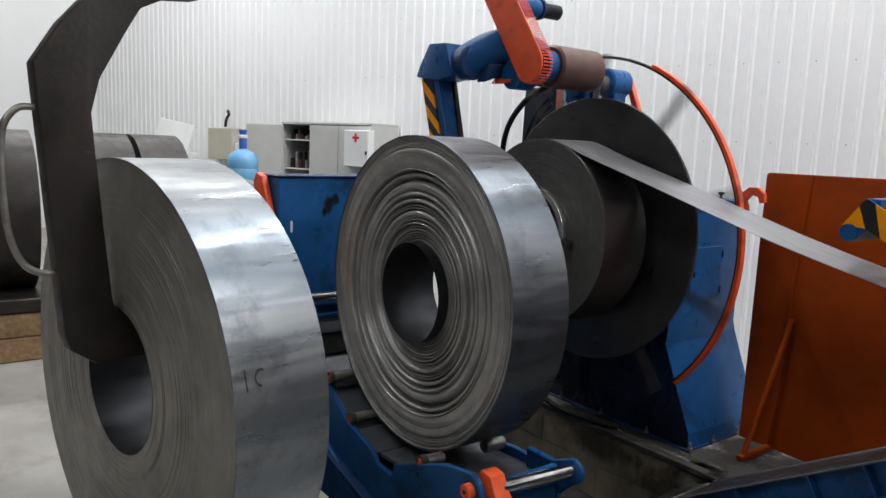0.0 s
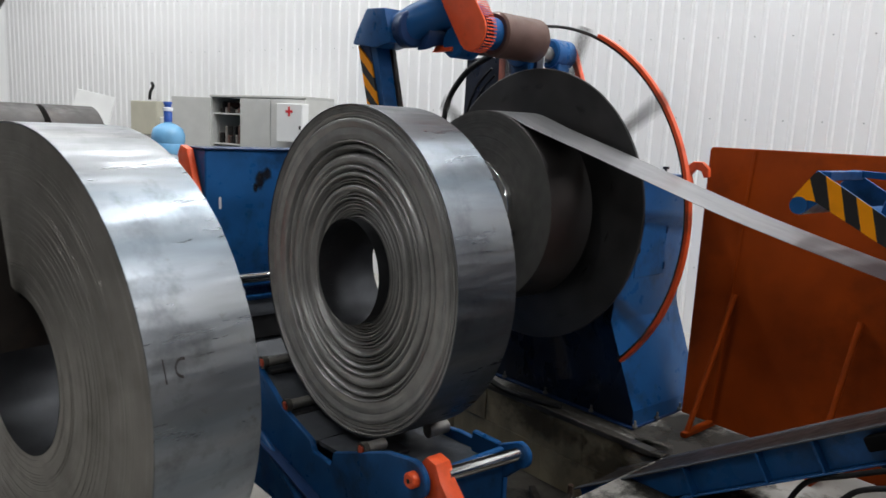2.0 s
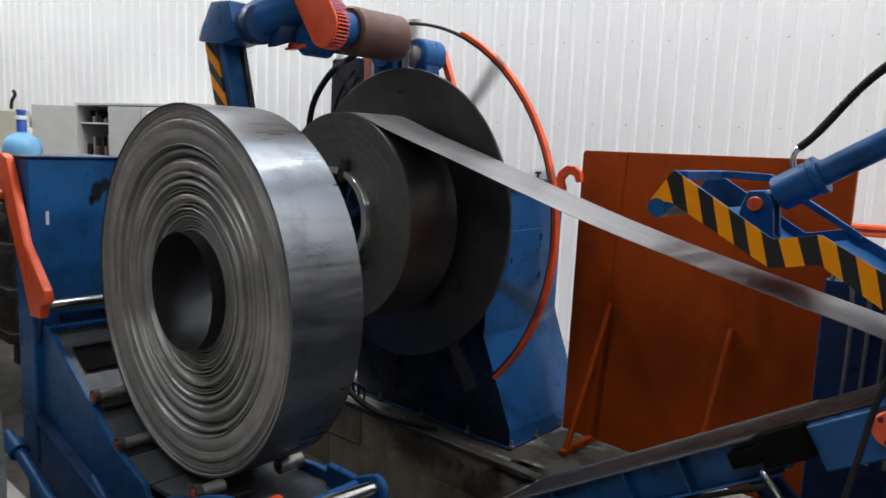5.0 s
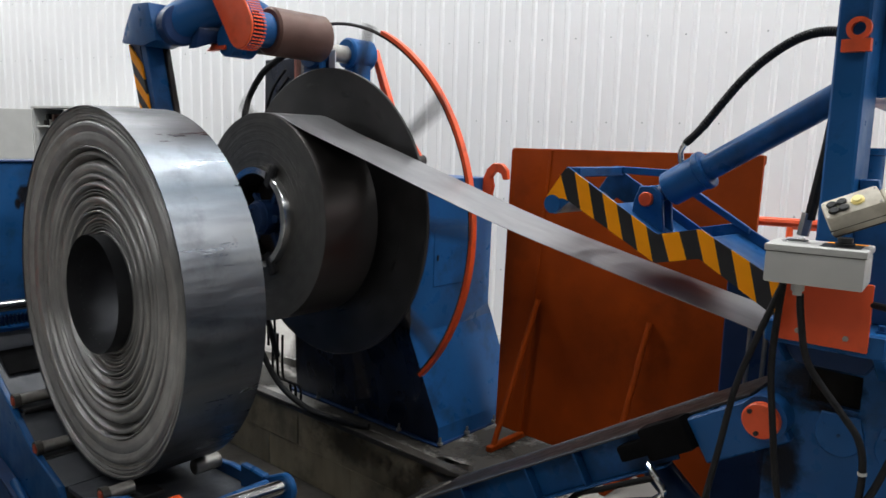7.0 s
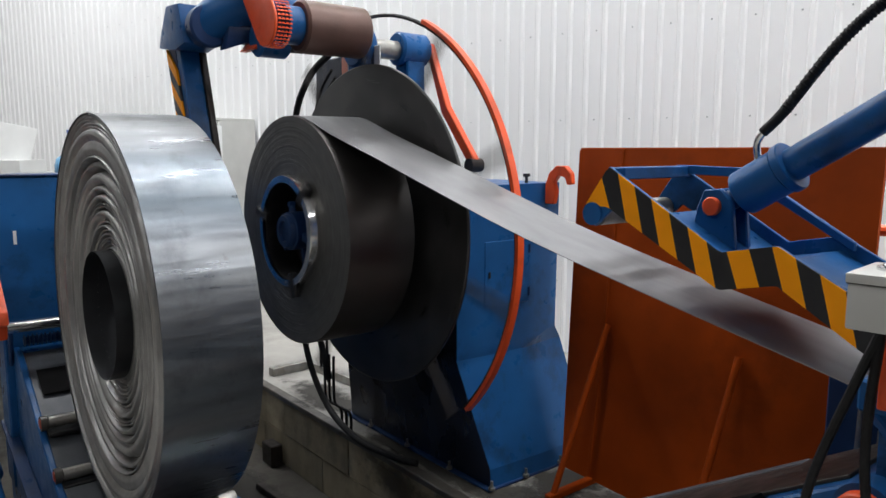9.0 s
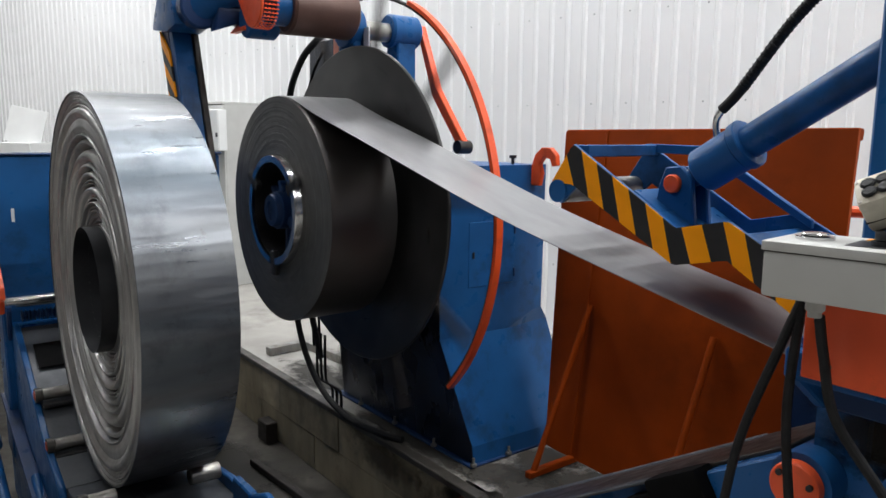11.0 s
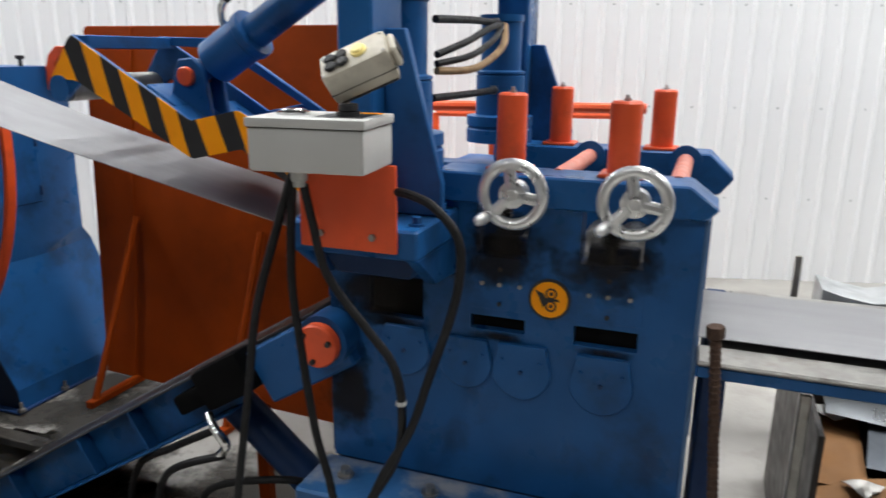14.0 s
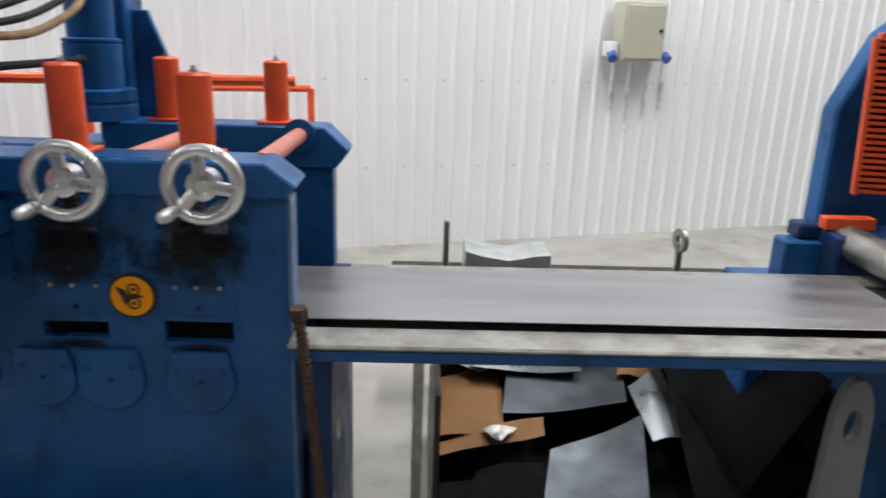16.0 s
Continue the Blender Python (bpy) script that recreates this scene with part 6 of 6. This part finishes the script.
# cupboard, water bottle, first-aid box on the wall's far end
cp = thing("metal_cupboard", WM @ Vector((-8.260, -0.3, 0)), "light grey steel cupboard with one door open", "cupboard")
part("carcass_side", bevel(wallbox(BM(), -8.980, -8.960, 0.05, 0.48, 0.0, 1.84), 0.003, 1), GREYPAINT, cp)
part("carcass_side", bevel(wallbox(BM(), -7.480, -7.460, 0.05, 0.48, 0.0, 1.84), 0.003, 1), GREYPAINT, cp)
part("carcass_top", bevel(wallbox(BM(), -8.980, -7.460, 0.05, 0.50, 1.841, 1.865), 0.003, 1), GREYPAINT, cp)
part("carcass_back", wallbox(BM(), -8.959, -7.481, 0.05, 0.07, 0.0, 1.84), GREYPAINT, cp, soft=0)
for z in (0.02, 0.42, 0.85, 1.30, 1.645):
    part("shelf", bevel(wallbox(BM(), -8.959, -7.481, 0.071, 0.46, z, z + 0.018), 0.002, 1), GREYPAINT, cp)
d1 = part("closed_door", bevel(wallbox(BM(), -8.460, -7.980, 0.481, 0.50, 0.02, 1.83), 0.003, 1), GREYPAINT, cp)
part("closed_door", bevel(wallbox(BM(), -7.970, -7.460, 0.481, 0.50, 0.02, 1.83), 0.003, 1), GREYPAINT, cp)
od = BM()
prism(od, [(-8.970, -0.50), (-9.380, -0.72), (-9.390, -0.70), (-8.980, -0.48)], "z", 0.02, 1.83, WM)
part("open_door", bevel(od, 0.003, 1), GREYPAINT, cp)
rr = random.Random(4)
cl = thing("cupboard_clutter", WM @ Vector((-8.660, -0.3, 1.26)), "dark tools and rags piled on cupboard shelves", "clutter")
for z in (1.318, 1.663):
    for k in range(9):
        s = -8.910 + 0.045 * k + rr.random() * 0.01
        part("item", bevel(wallbox(BM(), s, s + 0.03 + 0.01 * rr.random(), 0.15, 0.42, z, z + 0.04 + rr.random() * (0.09 if z > 1.5 else 0.20)), 0.006, 1), [IRON, RUBBER, STEEL, BROWN][k % 4], cl)
fa = thing("first_aid_box", WM @ Vector((-7.720, -0.55, 1.3)), "white first-aid cabinet with a red cross", "first-aid box")
part("box_body", bevel(wallbox(BM(), -7.770, -7.400, 0.501, 0.60, 1.385, 1.785), 0.006, 1), WHITE, fa)
part("box_door", bevel(wallbox(BM(), -7.765, -7.405, 0.6005, 0.608, 1.39, 1.78), 0.003, 1), WHITE, fa)
part("red_cross", box(box(BM(), -7.630, -7.530, -0.612, -0.6085, 1.69, 1.715, WM), -7.593, -7.567, -0.6125, -0.609, 1.653, 1.752, WM), REDPAINT, fa, "red cross")
part("door_catch", bevel(wallbox(BM(), -7.425, -7.405, 0.6085, 0.622, 1.52, 1.56), 0.002, 1), BLACK, fa)
wb = thing("water_bottle", (-7.71, 3.067, 1.07), "pale blue large water bottle with a blue hand pump", "water bottle")
bc = Vector((-7.71, 3.067, -0.02))
part("bottle", lathe(BM(), [(0, 1.10), (0.150, 1.10), (0.165, 1.12), (0.165, 1.21), (0.157, 1.225), (0.165, 1.24), (0.165, 1.33), (0.157, 1.345), (0.165, 1.36), (0.165, 1.43), (0.145, 1.49), (0.085, 1.535), (0.04, 1.55), (0.035, 1.58), (0, 1.58)], bc, (0, 0, 1), 32), BOTTLE, wb)
part("pump", lathe(BM(), [(0, 1.56), (0.042, 1.56), (0.042, 1.66), (0.035, 1.67), (0.035, 1.73), (0.042, 1.735), (0.042, 1.76), (0, 1.76)], bc, (0, 0, 1), 24), BLUEPLASTIC, wb)
part("pump_ring", lathe(BM(), [(0.036, 1.665), (0.05, 1.67), (0.05, 1.70), (0.036, 1.705)], bc, (0, 0, 1), 24), PAPER, wb)
bt = thing("bottle_table", (-7.75, 3.1, 0), "grey steel bench under the water bottle", "bench")
part("bench_top", bevel(box(BM(), -8.25, -7.50, 2.92, 3.42, 1.045, 1.079), 0.004, 1), GREYPAINT, bt)
for x in (-8.2, -7.55):
    for y in (2.97, 3.37):
        part("bench_leg", bevel(box(BM(), x - 0.02, x + 0.02, y - 0.02, y + 0.02, 0.0, 1.044), 0.003, 1), GREYPAINT, bt)
sb = thing("switch_box", WM @ Vector((-10.95, -0.1, 1.3)), "beige wall switch box with a cable", "electrical box")
part("box_body", bevel(wallbox(BM(), -11.01, -10.44, 0.035, 0.18, 1.34, 1.78), 0.008, 1), BEIGE, sb)
part("box_socket", bevel(wallbox(BM(), -10.435, -10.30, 0.035, 0.14, 1.40, 1.58), 0.01, 1), WHITE, sb, "white wall socket")
part("cable", hose(BM(), [WM @ Vector((-10.7, -0.1, 1.80)), WM @ Vector((-10.68, -0.1, 1.90)), WM @ Vector((-10.62, -0.1, 1.97)), WM @ Vector((-10.66, -0.09, 2.02))], 0.02, 8), RUBBER, sb)
cd = thing("white_carton", (-9.6, 2.85, 0.0), "open white carton standing on stacked grey crates", "carton")
part("carton_panel", bevel(box(BM(), -0.25, 0.25, -0.01, 0.01, 0, 0.42, pose(-9.55, 2.80, 1.42, -12, 10, 40)), 0.004, 1), WHITE, cd)
part("carton_base", bevel(box(BM(), -0.3, 0.3, -0.2, 0.2, 0, 0.14, pose(-9.6, 2.8, 1.30, 0, 0, 40)), 0.006, 1), WHITE, cd)
part("crate", bevel(box(BM(), -0.35, 0.35, -0.3, 0.3, 0, 1.30, pose(-9.65, 2.85, 0, 0, 0, 40)), 0.01, 1), GREYPAINT, cd)

# background stack seen beside the blue cabinet
st = thing("sheet_stack", (-6.2, 2.6, 0), "stacked pale sheets on a dark rack", "sheet stack")
part("sheet_pack", bevel(box(BM(), -7.4, -5.4, 2.2, 2.9, 1.12, 1.24), 0.01, 1), SCRAPLIGHT, st)
for k, z in enumerate((0.15, 0.45, 0.75, 1.02)):
    part("rack_shelf", bevel(box(BM(), -7.4, -5.4, 2.2, 2.9, z, z + 0.07), 0.006, 1), IRON, st)
for x in (-7.35, -5.45):
    part("rack_post", bevel(box(BM(), x - 0.04, x + 0.04, 2.25, 2.33, 0, 1.11), 0.004, 1), IRON, st)
    part("rack_post", bevel(box(BM(), x - 0.04, x + 0.04, 2.77, 2.85, 0, 1.11), 0.004, 1), IRON, st)

# stored coils on a timber-edged bench at the far left
for y, w in ((0.46, 0.42), (1.16, 0.40), (1.60, 0.36)):
    steel_coil("steel_coil", (-6.40, y, 1.045), 0.0, 0.60, 0.25, w, IRON, IRON, "dark steel coil stored on a low timber stand", 0.001, 0.0, 40, 40)
pl = thing("timber_stand", (-6.4, 1.2, 0), "heavy timber and steel coil stand", "stand")
part("steel_bed", bevel(box(BM(), -6.75, -5.82, -0.4, 2.1, 0.36, 0.46), 0.01, 1), IRON, pl)
for z in (0.003, 0.18):
    part("timber", bevel(box(BM(), -6.05, -5.84, -0.4, 2.1, z, z + 0.17), 0.008, 1), WOOD, pl)
    part("timber", bevel(box(BM(), -6.73, -6.52, -0.4, 2.1, z, z + 0.17), 0.008, 1), WOOD, pl)


# ---- oil, dirt and shade films ----
def film_patch(m, rx, ry, material, name="oil_stain", label="dark oily dirt patch on the concrete floor", parent=None):
    """A thin patch in the xy of m, its rim thinning out."""
    bm = BM()
    uv = bm.loops.layers.uv.new("UVMap")
    n = 12
    vs = [[bm.verts.new(m @ Vector((rx * (2 * i / n - 1), ry * (2 * j / n - 1), 0))) for j in range(n + 1)] for i in range(n + 1)]
    for i in range(n):
        for j in range(n):
            f = bm.faces.new((vs[i][j], vs[i + 1][j], vs[i + 1][j + 1], vs[i][j + 1]))
            for lp, (a, b) in zip(f.loops, ((i, j), (i + 1, j), (i + 1, j + 1), (i, j + 1))):
                lp[uv].uv = (2 * a / n - 1, 2 * b / n - 1)
    if parent is not None:
        return part(name, bm, material, parent, soft=0)
    return single(name, bm, material, label, "stain", "", "stuff", soft=0)


FILMS = [(-2.75, 3.62, 0.9, 0.26), (-1.75, 3.25, 0.5, 0.5), (-2.25, 3.66, 0.30, 0.22), (-2.2, 3.95, 0.25, 0.35), (-1.9, 3.9, 0.3, 0.25), (-1.5, 3.1, 0.6, 0.45), (-1.95, 3.62, 0.35, 0.3), (-1.1, 3.1, 0.55, 0.4), (-1.0, 3.5, 0.6, 0.4), (-0.7, 2.85, 0.5, 0.4), (-3.9, 3.65, 0.6, 0.25), (-1.7, 2.5, 0.5, 0.9), (1.9, 4.7, 0.6, 0.4)]
for k, (x, y, rx, ry) in enumerate(FILMS):
    film_patch(pose(x, y, 0.0015 + 0.0005 * k), rx, ry, FLOORDIRT)
for k, (x, y, rx, ry) in enumerate(((-2.7, 2.95, 0.7, 0.45), (-3.9, 3.0, 0.8, 0.4), (-2.3, 2.3, 0.35, 0.5))):
    film_patch(pose(x, y, PZ + 0.002 + 0.0006 * k), rx, ry, FLOORDIRT, label="dark oily dirt patch on the pit floor")
# oil creeping down the pit's wall and over the straightener's plate
for k, (x, z, rx, rz) in enumerate(((-2.35, -0.20, 0.40, 0.26), (-2.85, -0.10, 0.6, 0.20))):
    film_patch(pose(x, PY1 - 0.0575 - 0.0006 * k, z, 90), rx, rz, PITSTAIN, "oil_streak", parent=pit)
# the last two smears, at the left, paint in shade under the platform
for k, (x, z, rx, rz) in enumerate(((-0.15, 1.10, 0.115, 0.10), (0.085, 1.10, 0.11, 0.09), (-0.15, 0.862, 0.10, 0.022), (0.085, 0.858, 0.11, 0.024), (-0.40, 0.862, 0.13, 0.03), (-0.15, 1.06, 0.20, 0.16), (0.085, 1.05, 0.19, 0.15), (-0.45, 0.95, 0.20, 0.20), (-0.52, 0.66, 0.12, 0.24))):
    film_patch(pose(x, FY - 0.0012 - 0.0003 * k, z, 90), rx, rz, GRIMESHADE, "oil_smear", parent=strt)
for y, z, ry, rz in ((2.30, 1.24, 0.05, 0.10), (2.27, 1.20, 0.025, 0.06), (2.42, 1.215, 0.022, 0.035), (2.35, 1.28, 0.06, 0.07), (2.7, 1.0, 0.3, 0.3)):
    film_patch(pose(-4.1985 + 0.0004 * z, y, z, 90, 0, 90), ry, rz, GRIMESHADE, "oil_mark", parent=tank)
for z, s, rx, rz in ((1.05, 1.84, 0.05, 0.26), (0.98, 1.97, 0.04, 0.36), (1.00, 2.11, 0.04, 0.36), (1.08, 2.24, 0.05, 0.30)):
    film_patch(WM @ pose(s, -0.0235, z, 90), rx, rz, smear_film("wall_dust_smear", (0.30, 0.29, 0.28), 0.7, 0.55, 0.45, 16.0), "wall_smear", "faint grey dust smear on the sheet wall")
cl = thing("pit_debris", (-2.9, 3.0, PZ), "dark scrap bars lying in the oily pit", "debris")
for x, y, l, a in ((-2.9, 2.85, 0.9, 12), (-2.55, 3.15, 0.5, -35), (-3.5, 3.2, 0.8, 4)):
    part("bar", bevel(box(BM(), -l / 2, l / 2, -0.02, 0.02, 0, 0.04, pose(x, y, PZ + 0.004, 0, 0, a)), 0.004, 1), IRON, cl)
part("short_stake", rod(BM(), (-2.42, 3.2, PZ), (-2.41, 3.2, PZ + 0.22), 0.015, 10), RUSTY, cl)

part("wall_bracket", bevel(box(BM(), -4.26, -4.12, 3.36, 3.44, PZ + 0.002, PZ + 0.14), 0.006, 1), IRON, cl)
ff = thing("floor_frame", (-4.4, 3.8, 0), "bare flat steel frame lying on the floor", "frame")
for a, b in (((-4.545, 3.57), (-4.56, 3.87)), ((-4.56, 3.88), (-3.75, 3.93))):
    a, b = Vector((*a, 0.03)), Vector((*b, 0.03))
    part("frame_bar", bevel(box(BM(), 0, (b - a).length, -0.03, 0.03, -0.028, 0.03, Matrix.Translation(a) @ Matrix.Rotation(math.atan2(b.y - a.y, b.x - a.x), 4, "Z")), 0.004, 1), STEEL, ff)


# ---- what moves ----
def motions():
    rows, step, speed = [], 0.2, 367.5
    n = 80
    for k in range(n + 1):
        t = k * step
        rows.append((t, pose(AX, 2.98, AZ, 0, (speed * t) % 360.0, 0)))
    walk(drum, rows)


motions()
